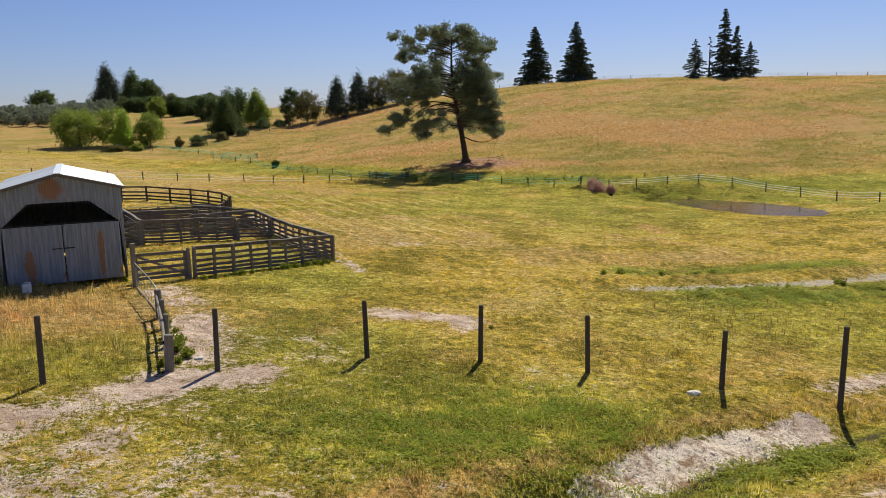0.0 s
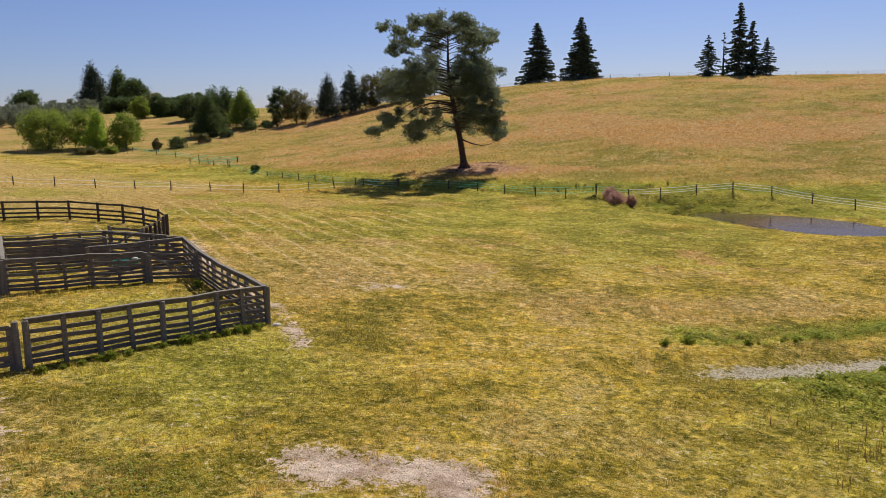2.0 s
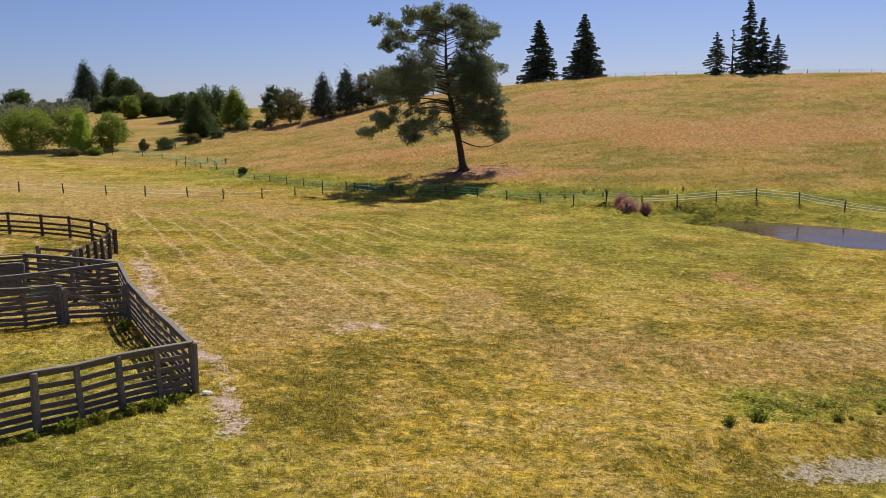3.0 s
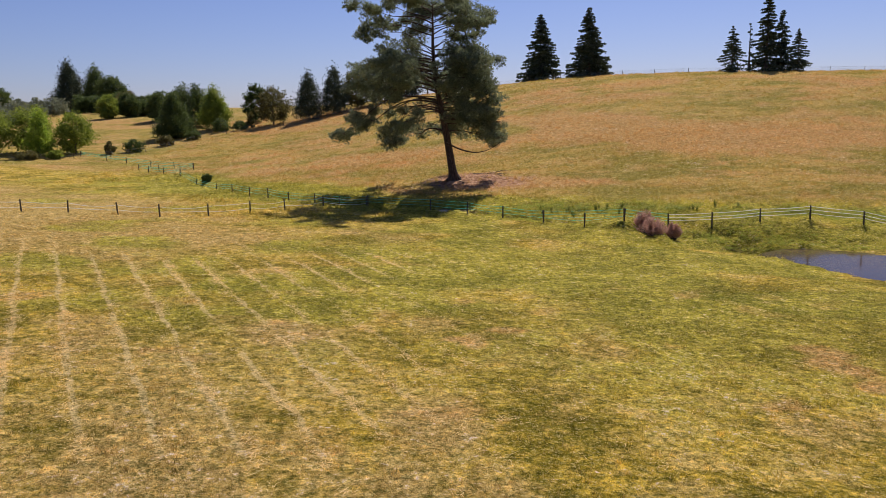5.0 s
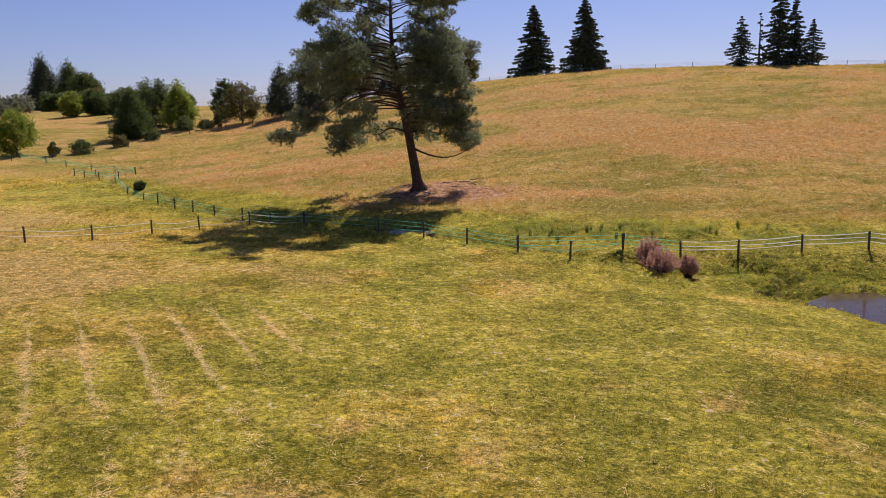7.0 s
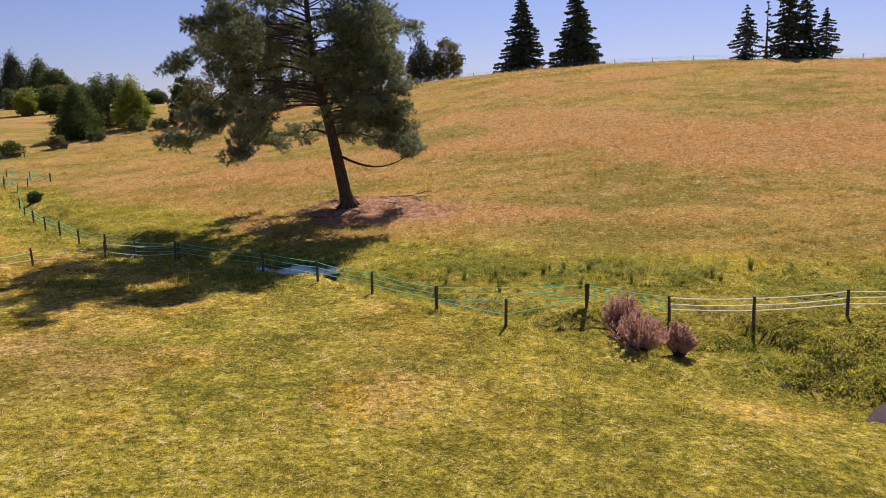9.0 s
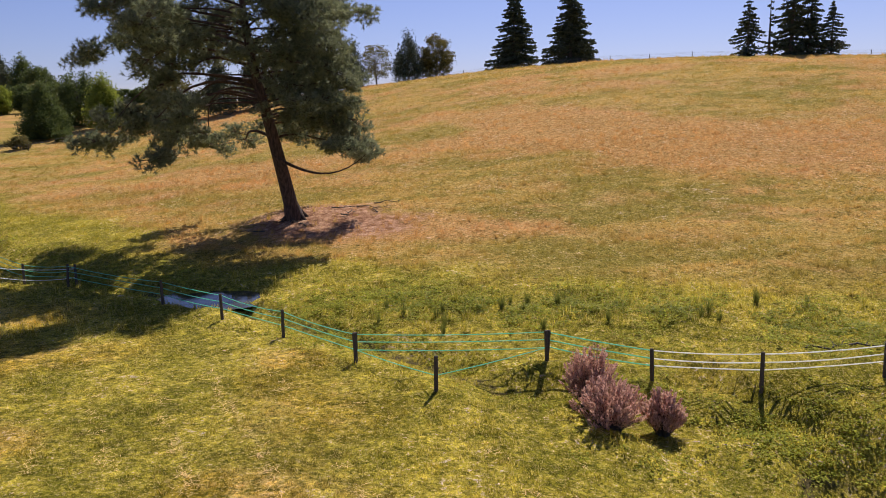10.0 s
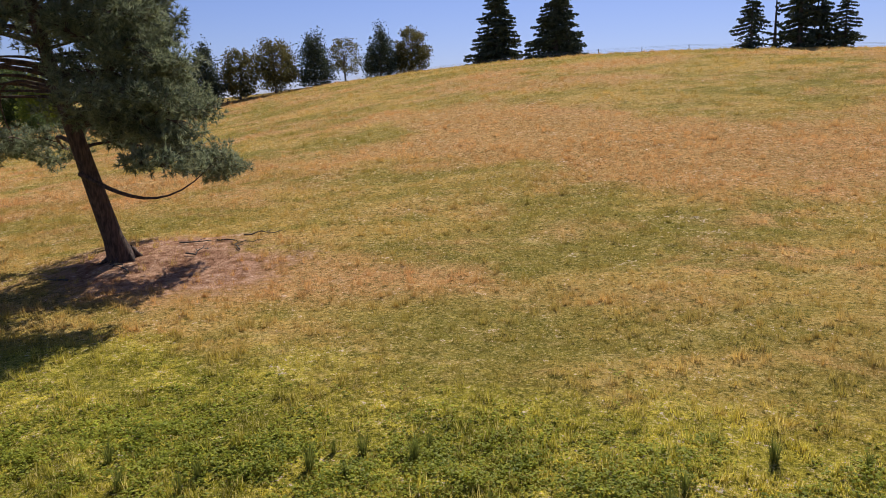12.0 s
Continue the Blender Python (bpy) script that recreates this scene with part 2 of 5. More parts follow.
M_PINK = leaf_material("pink_plumes", (0.36, 0.18, 0.13), (0.78, 0.50, 0.40), 0.7, 0.45)
M_IRON = iron_material("galvanised_iron", (0.21, 0.23, 0.265), (0.33, 0.35, 0.385), (0.30, 0.15, 0.075), 0.60)
M_ROOF = iron_material("pale_roof_iron", (0.62, 0.62, 0.62), (0.74, 0.74, 0.73), (0.45, 0.38, 0.33), 0.75)
M_STEEL = plain_material("dark_steel", (0.03, 0.03, 0.03), 0.5, 0.6)
M_RUST = plain_material("rusty_sheet", (0.30, 0.12, 0.045), 0.9, 0.0, 0.5, 3)
M_TAPE_GREEN = leaf_material("green_tape", (0.16, 0.62, 0.46), (0.30, 0.76, 0.60), 0.4, 0.6)
M_TAPE_WHITE = leaf_material("white_tape", (0.84, 0.86, 0.82), (0.92, 0.92, 0.90), 0.4, 0.6)
M_WIRE = plain_material("fence_wire", (0.30, 0.30, 0.29), 0.45, 0.6)
M_WHITE = plain_material("white_plastic", (0.75, 0.75, 0.72), 0.45, 0, 0.25)
M_TEAL = plain_material("teal_plastic", (0.05, 0.34, 0.26), 0.45, 0, 0.25)
M_STONE = plain_material("pale_stone", (0.72, 0.64, 0.52), 0.9, 0, 0.5)
M_WATER = water_material("pond_water", (0.085, 0.055, 0.036), 0.2)
M_POOL = water_material("pool_water", (0.05, 0.05, 0.045))

# ---- the lie of the land ----
RISES = [5.6, -0.28, 0.88, 1.1, -0.35, 1.44, 0.65, -0.9, -0.51, -2.6, -0.4, -0.85, 3.38, -3.48, -1.38, -2.79, -5.98, -3.34, -1.26, -0.47,
         0.69, 5.49, -4.11, 4.65, -5.61, -2.92, 3.44, 0.55, -1.31, -5.3, 3.8, -4.07, -1.64, 3.88, -5.39, 9.88, -2.21, -10.92, 11.56, -1.81, 2.94, -2.81]
SWELLS = ([(x, y, 28) for x in (-25, 5, 35) for y in (15, 50, 85)] + [(x, y, 42) for x in (-70, -20, 20, 60) for y in (125, 170, 215, 260)]
          + [(x, y, 130) for x in (-300, -120, 120, 300) for y in (60, 250, 430)] + [(-60, 320, 90), (60, 380, 110)])
CREEK = [(31, 97), (27, 99.8), (24, 101.8), (20.4, 104.2), (17.3, 105.8), (14.8, 108.8), (11.5, 111.2), (7.5, 114.5), (3, 118), (-3, 121.5), (-9, 125), (-15, 131), (-22, 139), (-30, 149), (-42, 166)]
POND = [(26.8, 99.6, 1.0), (30.2, 96.6, 2.1), (34.4, 90.6, 4.2), (36.8, 86.4, 4.4), (38.6, 84.4, 3.2)]
DITCH = [(-3, 11.0), (3.9, 15.4), (7.0, 17.7), (9.8, 19.4), (12.3, 20.5), (15.6, 21.2), (20.5, 23.4), (34.5, 29.4)]
DRAIN = [(7.5, 39.6), (14, 41.1), (20, 43.1), (26.6, 45.5), (40, 50)]
POND_LEVEL, POOL_LEVEL = -3.98, -2.55
POOL = (3.3, 118.8, 1.15, 1.95)


def along(x, y, line):
    """Distance from points to a bent line."""
    best = np.full(np.shape(x), 1e9)
    for (ax, ay), (bx, by) in zip(line, line[1:]):
        dx, dy = bx - ax, by - ay
        s = np.clip(((x - ax) * dx + (y - ay) * dy) / (dx * dx + dy * dy), 0, 1)
        best = np.minimum(best, np.hypot(x - ax - s * dx, y - ay - s * dy))
    return best


def side(x, y, a, b):
    """Signed distance from the line a to b: positive to its right."""
    dx, dy = b[0] - a[0], b[1] - a[1]
    return ((x - a[0]) * dy - (y - a[1]) * dx) / math.hypot(dx, dy)


def lattice(ix, iy, k):
    v = np.sin(ix * 127.1 + iy * 311.7 + k * 74.7) * 43758.5453
    return v - np.floor(v)


def ripple(x, y, s, k=0.0):
    """Smooth irregular roughness of about the size s, -1 to 1."""
    out = 0
    for o, w in ((1.0, 0.68), (2.03, 0.32)):
        u, v = np.asarray(x) * o / s + 17.3 * k, np.asarray(y) * o / s - 9.1 * k
        i, j = np.floor(u), np.floor(v)
        a, b = u - i, v - j
        a, b = a * a * (3 - 2 * a), b * b * (3 - 2 * b)
        out = out + w * ((lattice(i, j, k) * (1 - a) + lattice(i + 1, j, k) * a) * (1 - b) + (lattice(i, j + 1, k) * (1 - a) + lattice(i + 1, j + 1, k) * a) * b)
    return np.clip((out - 0.5) * 2.6, -1, 1)


def bell(d, w):
    return np.exp(-(d / w) ** 2)


def shore(x, y):
    """Distance from the pond's bank, negative in the water."""
    best = np.full(np.shape(x), 1e9)
    for (ax, ay, ar), (bx, by, br) in zip(POND, POND[1:]):
        dx, dy = bx - ax, by - ay
        k = np.clip(((x - ax) * dx + (y - ay) * dy) / (dx * dx + dy * dy), 0, 1)
        best = np.minimum(best, np.hypot(x - ax - k * dx, y - ay - k * dy) - ar - k * (br - ar))
    return best + 0.35 * ripple(x, y, 3.1, 1.0)


def pool(x, y):
    """Distance from the rim of the creek pool."""
    return np.hypot((x - POOL[0]) / POOL[2], y - POOL[1]) - POOL[3]


def height(x, y):
    x, y = np.asarray(x, float), np.asarray(y, float)
    z = RISES[0] + RISES[1] * x / 100 + RISES[2] * y / 100
    for k, (cx, cy, r) in zip(RISES[3:], SWELLS):
        z = z + k * np.exp(-((x - cx) ** 2 + (y - cy) ** 2) / (2 * r * r))
    d = along(x, y, CREEK)
    z = z - 0.62 * (1 - 0.8 * tick(x, 20.5, 25)) * bell(d + 0.25 * ripple(x, y, 1.6), 1.2) - 0.05 * bell(d, 5)
    d = shore(x, y)
    z = z + bell(np.hypot(x - 47, y - 93), 14) * (-3.8 - z)
    z = z + (1 - tick(d, -0.5, np.where(x + 0.6 * y < 89, 10.0, 5.0))) * (-4.0 - z) - 0.8 / (1 + np.exp(np.clip((d + 0.5) * 3.0, -50, 50)))
    d = pool(x, y) + 0.2 * ripple(x, y, 1.3, 2.0)
    z = z - 0.6 / (1 + np.exp(np.minimum(d * 3.5, 50)))
    d = along(x, y, DITCH) * np.where(side(x, y, DITCH[1], DITCH[3]) < 0, 1.0, 0.62) + 0.22 * ripple(x, y, 1.3, 0.4)
    z = z - 0.7 * (1 - 0.55 * tick(x, 10.2, 12.4)) / (1 + np.exp(np.minimum((d - 1.05) * 1.9, 50))) + bell(d - 0.9, 0.6) * (0.13 * ripple(x, y, 0.6, 2.2) + 0.20 * ripple(x, y, 1.5, 3.2))
    d = along(x, y, DRAIN) + 0.3 * ripple(x, y, 1.7, 3.0)
    z = z - 0.22 * bell(d, 1.1) + 0.16 * bell(d - 2.2, 0.8)
    z = z + 0.45 * bell(np.hypot(x - 5.5, y - 138.6), 4.0) + 0.62 * bell(np.hypot((x - 33.8) / 1.9, y - 104.6), 3.2)
    z = z + 0.055 * ripple(x, y, 0.95, 7.0) * (1 - 0.5 * tick(y, 48, 55) * (1 - tick(y, 108, 114))) + 0.03 * ripple(x, y, 1.9) + tick(y, 112, 125) * 0.07 * ripple(x * 0.6, y, 2.4, 4.0) + 0.06 * ripple(x, y, 4.1, 2.0) + 0.10 * ripple(x, y, 11, 1.0) * np.clip((y - 110) / 30, 0, 1)
    marsh = bell(along(x, y, [(24, 101.5), (30, 101), (37, 99), (43, 95)]), 2.6) + bell(along(x, y, [(22, 108), (32, 109), (46, 104), (62, 98)]), 6) + bell(along(x, y, CREEK), 4)
    return z + 0.34 * np.minimum(marsh, 1) * np.maximum(ripple(x, y, 1.3, 0.7), -0.3)


def ground(x, y):
    return float(height(x, y))


def lines(stops):
    """Coordinates from (start, step) pairs up to the last start."""
    out = []
    for (a, s), (b, _) in zip(stops, stops[1:]):
        out += list(np.linspace(a, b, max(1, round((b - a) / s)), endpoint=False))
    return np.array(out + [stops[-1][0]])


def tick(v, a, b):
    s = np.clip((v - a) / (b - a), 0, 1)
    return s * s * (3 - 2 * s)


def zones(x, y):
    """How much of each kind of ground cover lies at a place, 0 to 1."""
    z = {}
    creek = along(x, y, CREEK)
    beyond = tick(y - np.interp(x, [-300, -100, -42, -30, -15, 3, 16, 27, 45, 80, 300], [170, 190, 168, 151, 133, 121, 115, 112, 110, 106, 100]), 0, 9)
    z["hill"] = beyond
    damp = np.maximum(bell(creek, 4.5) * np.where(y > 112, 1, 0.75), bell(along(x, y, [(8, 118), (20, 114), (34, 110), (50, 104), (70, 96)]), 6.5))
    near = 1.2 * bell(np.hypot((x - 1.8) / 1.5, y - 18.0), 3.0) + 0.5 * bell(np.hypot((x + 3) / 2, y - 20), 3) + 0.65 * bell(np.hypot(x + 7.0, (y - 37.5) / 1.3), 4.6) + 0.45 * bell(np.hypot(x + 3.5, y - 26), 3)
    weeds = bell(along(x, y, [(11, 45), (17, 46.5), (26, 49)]), 1.6) + bell(along(x, y, [(13, 38), (22, 40), (30, 42)]), 2.2) + 0.55 * bell(np.hypot((x - 18) / 2, y - 33), 6)
    damp = np.maximum(damp, bell(along(x, y, [(22, 103), (28, 101.3), (36, 99.5), (43, 95), (48, 90)]), 3.2))
    paddock = 0.62 * bell(np.hypot((x - 9) / 2.2, (y - 82) / 1.5), 10) + 0.30 * bell(np.hypot((x - 14) / 2, y - 66), 12)
    far = 0.5 * bell(along(x, y, [(-22, 136), (-42, 162), (-62, 188)]), 10) + 0.6 * bell(along(x, y, [(-8, 134), (-20, 146)]), 5)
    loose = tick(y, 46, 54) * (1 - beyond)
    paddock = paddock + 0.55 * loose * tick(y, 62, 78) * tick(ripple(x, y, 7.5, 12.0), -0.2, 0.6) + 0.22 * loose * tick(y, 72, 88) * tick(x, -18, -4) - 0.45 * loose * tick(ripple(x, y, 4.5, 13.0), 0.0, 0.7)
    pen = 0.55 * bell(np.hypot(x + 12, y - 46), 4.5)
    z["green"] = np.clip(0.16 * (1 - tick(y, 23, 33)) + 0.12 * (1 - tick(y, 38, 50)) + damp + near + weeds + paddock + far + pen, 0, 1)
    dry = 0.95 * bell(np.hypot((x + 14) / 1.3, y - 28.5), 5) + 0.85 * bell(np.hypot((x + 42) / 3, (y - 92) / 1.6), 11) + 0.3 * bell(np.hypot((x + 22) / 1.5, y - 98), 9) + 0.4 * bell(np.hypot(x + 7, (y - 62) / 2), 7)
    dry = dry + 0.30 * bell(np.hypot((x - 8) / 1.6, y - 31), 6) + 0.4 * bell(np.hypot((x + 45) / 2, y - 125), 14) + 0.35 * bell(np.hypot((x - 20) / 2, y - 52), 4)
    dry = dry + beyond * 0.42 * tick(ripple(x, y, 17, 0.5), 0.0, 0.9)
    dry = dry + 0.55 * tick(ripple(x, y, 4.5, 13.0), 0.05, 0.75) * bell(np.hypot((x - 10) / 2.2, y - 62), 14)
    dry = dry + 0.9 * bell(along(x, y, [(-130, 190), (-85, 158), (-58, 134), (-40, 116)]), 15)
    dry = dry + 0.42 * bell(np.hypot((x - 2) / 2.4, (y - 54) / 1.5), 8) * tick(ripple(x, y, 5.2, 17.0), -0.7, 0.5)
    z["straw"] = np.clip(dry + 0.30 * tick(ripple(x, y, 3.4, 8.0), 0.1, 0.8) * (y < 125), 0, 1)
    z["straw"] = np.clip(z["straw"] + 0.45 * tick(y, 90, 98) * (1 - beyond) * tick(ripple(x, y, 3.3, 21.0), -0.5, 0.6) * bell(np.hypot((x - 5) / 2, y - 100), 11), 0, 1)
    red = beyond * 1.0 * tick(ripple(x * 0.6 + y * 0.35, y, 17, 3.5) + 0.5 * ripple(x, y, 4.6, 4.5), -0.2, 0.9) + 1.0 * bell(np.hypot((x - 12) / 1.9, y - 132.5), 5.0)
    red = red + 0.9 * tick(ripple(x, y, 2.1, 9.5) + 0.4 * ripple(x, y, 6.1, 1.5), 0.25, 0.9) * bell(np.hypot((x - 9) / 2.0, y - 66), 13) + 0.45 * bell(np.hypot((x - 14) / 1.2, y - 46.5), 2.5)
    red = red + 0.55 * bell(along(x, y, DITCH) - 2.0, 0.6) * (y < 26) + 0.4 * tick(ripple(x, y, 2.4, 33.0), 0.1, 0.8) * (1 - tick(y, 28, 36))
    red = red + 0.5 * tick(ripple(x, y, 2.7, 6.5), 0.1, 0.8) * bell(np.hypot((x + 12) / 2, (y - 80) / 2), 14) + 0.6 * bell(np.hypot((x + 14) / 1.3, y - 27), 5)
    red = red + beyond * (0.8 * bell(np.hypot((x - 36) / 2.2, (y - 168) / 1.2), 13) + 0.6 * bell(np.hypot((x + 12) / 2.0, y - 162), 8) - 0.7 * bell(along(x, y, [(-10, 140), (-30, 160)]), 7))
    for cx, cy, r, k in ((34, 162, 7, 0.7), (40, 149, 6, 0.7), (31, 173, 7, 0.5), (20, 131, 4, 0.7), (30, 127, 4.5, 0.6), (54, 157, 8, 0.6), (26, 135, 4.5, -0.8), (18, 125, 4, -0.6), (32, 120, 5, -0.6), (11, 173, 10, -0.7), (24, 157, 6, -0.7), (44, 174, 8, -0.6), (58, 140, 8, -0.5)):
        red = red + beyond * k * bell(np.hypot((x - cx) / 1.6, y - cy) + 1.2 * ripple(x, y, 3.3, cx), r)
    z["rust"] = np.clip(red * (1 - 0.8 * z["green"] * (y > 100)), 0, 1)
    field = tick(y, 52, 60) * (1 - tick(y, 86, 100)) * tick(x, -34, -24) * (1 - 0.85 * tick(x, -3, 6))
    z["row"] = field * tick(ripple(x, y, 7.3, 2.0) + 0.8 * ripple(x, y, 2.3, 1.0), -1.5, 0.3)
    z["row"] = np.clip(z["row"] + 0.65 * bell(np.hypot((x - 8) / 1.6, y - 100), 7.5) * tick(ripple(x, y, 3.7, 2.0), -0.5, 0.6), 0, 1)
    bare = 0.72 * bell(along(x, y, [(-13.2, 34.4), (-11.8, 32.4), (-10.1, 29.5), (-8.9, 26.0), (-8.0, 23.0)]), 1.15) + 0.85 * bell(along(x, y, [(-18, 16.0), (-12.4, 17.0), (-10, 17.9), (-8.7, 19.2), (-7.5, 21.0), (-6.2, 21.8)]), 0.95)
    bare = bare + 0.24 * bell(np.hypot(x + 8.4, y - 15.2), 3.6) + 0.5 * bell(np.hypot(x + 9.2, y - 13.4), 1.6)
    bare = bare + 0.62 * bell(np.hypot((x + 1.8) / 1.4, y - 30.7), 1.5) + 0.72 * bell(np.hypot(x - 0.7, (y - 29.7) / 1.4), 1.0)
    bare = bare + 0.8 * bell(along(x, y, [(-4.6, 40.6), (-5.4, 43.0), (-7.0, 47), (-9.6, 51), (-12, 55), (-15, 62), (-17.5, 67)]), 0.42)
    bare = bare + 0.55 * bell(np.hypot((x + 2.3) / 2, y - 52.5), 1.3) + 0.36 * bell(np.hypot((x + 5.6) / 1.3, y - 25.4), 2.0)
    ditch = along(x, y, DITCH)
    right = side(x, y, DITCH[1], DITCH[3])
    bare = bare + 1.7 * bell(ditch - 0.85, 0.55) * (right < 0.1) * tick(x, 2.6, 4.4) * (1 - tick(x, 9.5, 12)) * (y > 8)
    bare = bare + 0.7 * bell(ditch - 3.4, 1.0) * (right > 0.1) * (x > 6) * (x < 16)
    bare = bare + 0.9 * bell(along(x, y, [(12.5, 23.6), (16, 25.6), (22, 28)]), 0.7)
    bare = bare + 0.24 * (1 - tick(y, 21, 27)) * (1 - tick(x, -2.5, 2.5)) * (0.6 + 0.6 * ripple(x, y, 2.7, 31.0))
    bare = bare + 0.45 * ripple(x, y, 1.2, 5.0) * tick(bare, 0.12, 0.4) - 0.08
    z["soil"] = np.clip(bare, 0, 1)
    z["clay"] = np.clip(1.25 * bell(ditch - 0.80, 0.62) * (right < 0.1) * tick(x, 2.0, 3.4) * (1 - 0.75 * tick(x, 8.6, 10.4)) * (1 - tick(x, 13, 16)) * (y > 8), 0, 1)
    z["green"] = np.clip(z["green"] + 0.6 * bell(np.hypot((x + 11.2) / 1.3, y - 23.0), 2.4), 0, 1)
    z["green"] = np.clip(z["green"] + 0.85 * bell(ditch, 0.45) + 0.5 * bell(ditch - 0.8, 0.7) * (right > 0), 0, 1)
    z["straw"] = np.clip(z["straw"] + 0.8 * tick(right, 1.5, 2.4) * bell(ditch, 9) * (y < 26), 0, 1)
    z["gravel"] = np.clip(0.85 * bell(along(x, y, DRAIN), 0.8) * tick(x, 6, 12), 0, 1)
    z["litter"] = np.clip(0.95 * bell(np.hypot((x - 4.8) / 1.2, y - 137.4), 4.4) + 0.7 * bell(np.hypot((x - 9) / 1.5, y - 134), 4.5), 0, 1)
    z["wet"] = np.clip(0.55 * bell(creek, 0.5) * (y < 122) * (1 - 0.7 * tick(x, 21, 25)) + 0.5 * bell(shore(x, y), 0.4) + 0.6 * bell(ditch, 0.35), 0, 1)
    return z


def sheet_mesh(name, xs, ys, zz):
    nx, ny = len(xs), len(ys)
    X, Y = np.meshgrid(xs, ys)
    co = np.stack([X, Y, zz], -1).reshape(-1, 3)
    i = (np.arange(ny - 1)[:, None] * nx + np.arange(nx - 1)[None, :]).ravel()
    quads = np.stack([i, i + 1, i + 1 + nx, i + nx], -1)
    return raw_mesh(name, co, quads)


def raw_mesh(name, co, polys, smooth=True):
    """A mesh from an array of points and an array of equal-sided polygons."""
    me = bpy.data.meshes.new(name)
    n, k = polys.shape
    me.vertices.add(len(co))
    me.vertices.foreach_set("co", np.asarray(co, np.float32).ravel())
    me.loops.add(n * k)
    me.loops.foreach_set("vertex_index", np.asarray(polys, np.int32).ravel())
    me.polygons.add(n)
    me.polygons.foreach_set("loop_start", np.arange(0, n * k, k, dtype=np.int32))
    me.polygons.foreach_set("use_smooth", np.full(n, smooth))
    me.update(calc_edges=True)
    return me


def float_layer(me, name, values):
    a = me.attributes.new(name, "FLOAT", "POINT")
    a.data.foreach_set("value", np.asarray(values, np.float32).ravel())


xs = lines([(-3500, 350), (-700, 60), (-260, 12), (-110, 3), (-50, 0.45), (2, 0.25), (16, 0.45), (48, 1.5), (110, 6), (260, 60), (700, 350), (3500, 1)])
ys = lines([(-3000, 350), (-400, 60), (-40, 6), (5, 0.4), (13, 0.25), (24, 0.45), (28, 0.5), (130, 0.8), (200, 1.6), (300, 5), (460, 25), (900, 300), (4800, 1)])
X, Y = np.meshgrid(xs, ys)
Z = height(X, Y)
dist = np.hypot(X, Y - 200)
Z = Z - tick(dist, 900, 3000) * 25
me = sheet_mesh("ground", xs, ys, Z)
for key, v in zones(X, Y).items():
    float_layer(me, key, v)
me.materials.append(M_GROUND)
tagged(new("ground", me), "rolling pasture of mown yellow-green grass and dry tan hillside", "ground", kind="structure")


def water(name, level, cx, cy, rx, ry, material, label):
    bm = bmesh.new()
    ring = [bm.verts.new((cx + rx * math.cos(a), cy + ry * math.sin(a), level)) for a in np.linspace(0, 2 * math.pi, 48, endpoint=False)]
    bm.faces.new(ring)
    me = bpy.data.meshes.new(name)
    bm.to_mesh(me)
    me.materials.append(material)
    return tagged(new(name, me), label, "water", kind="structure")


water("water_pond", POND_LEVEL, 36, 88.5, 12, 12.2, M_WATER, "still dark brown pond water in a grassy hollow")
water("water_pool", POOL_LEVEL, POOL[0], POOL[1], 3.3, 2.8, M_POOL, "small pool of creek water mirroring the sky")

# ---- building helpers ----
def thing(name, x, y, label, category, group="", turn=0.0, z=None):
    ob = new(name)
    ob.location, ob.rotation_euler = (x, y, ground(x, y) if z is None else z), (0, 0, turn)
    return tagged(ob, label, category, group)


def part(name, data, material, parent, label="", m=None):
    """Links a bmesh or a mesh as one mesh object under a thing or a part."""
    if isinstance(data, bmesh.types.BMesh):
        me = bpy.data.meshes.new(name)
        data.to_mesh(me)
        data.free()
        data = me
    if not data.materials:
        data.materials.append(material)
    ob = new(name, data)
    ob.parent = parent
    if m is not None:
        ob.matrix_basis = m
    return tagged(ob, label)


def box_bm(sx, sy, sz, bevel=0.0, at=(0, 0, 0)):
    bm = bmesh.new()
    bmesh.ops.create_cube(bm, size=1, matrix=Matrix.Translation(at) @ Matrix.Diagonal((sx, sy, sz, 1)))
    if bevel:
        bmesh.ops.bevel(bm, geom=bm.edges[:], offset=bevel, segments=1, affect="EDGES")
    return bm


def mesh_of(name, bm):
    me = bpy.data.meshes.new(name)
    bm.to_mesh(me)
    bm.free()
    return me


def tube_arrays(points, radii, sides=8, start=0):
    """Rings round a bent line, closed at the far end: points and quads."""
    pts = np.asarray(points, float)
    tan = np.gradient(pts, axis=0)
    tan /= np.linalg.norm(tan, axis=1)[:, None] + 1e-9
    up = np.where(np.abs(tan[:, 2:3]) > 0.9, np.array([[1.0, 0, 0]]), np.array([[0, 0, 1.0]]))
    a = np.cross(tan, up)
    a /= np.linalg.norm(a, axis=1)[:, None] + 1e-9
    b = np.cross(tan, a)
    ang = np.linspace(0, 2 * math.pi, sides, endpoint=False)
    co = pts[:, None] + np.asarray(radii)[:, None, None] * (np.cos(ang)[None, :, None] * a[:, None] + np.sin(ang)[None, :, None] * b[:, None])
    n = len(pts)
    i, j = np.meshgrid(np.arange(n - 1), np.arange(sides), indexing="ij")
    k = (j + 1) % sides
    q = np.stack([i * sides + j, i * sides + k, (i + 1) * sides + k, (i + 1) * sides + j], -1).reshape(-1, 4)
    return co.reshape(-1, 3), q + start


def tubes(name, list_of):
    cos, qs, n = [], [], 0
    for points, radii, sides in list_of:
        c, q = tube_arrays(points, radii, sides, n)
        cos.append(c), qs.append(q)
        n += len(c)
    return raw_mesh(name, np.concatenate(cos), np.concatenate(qs))


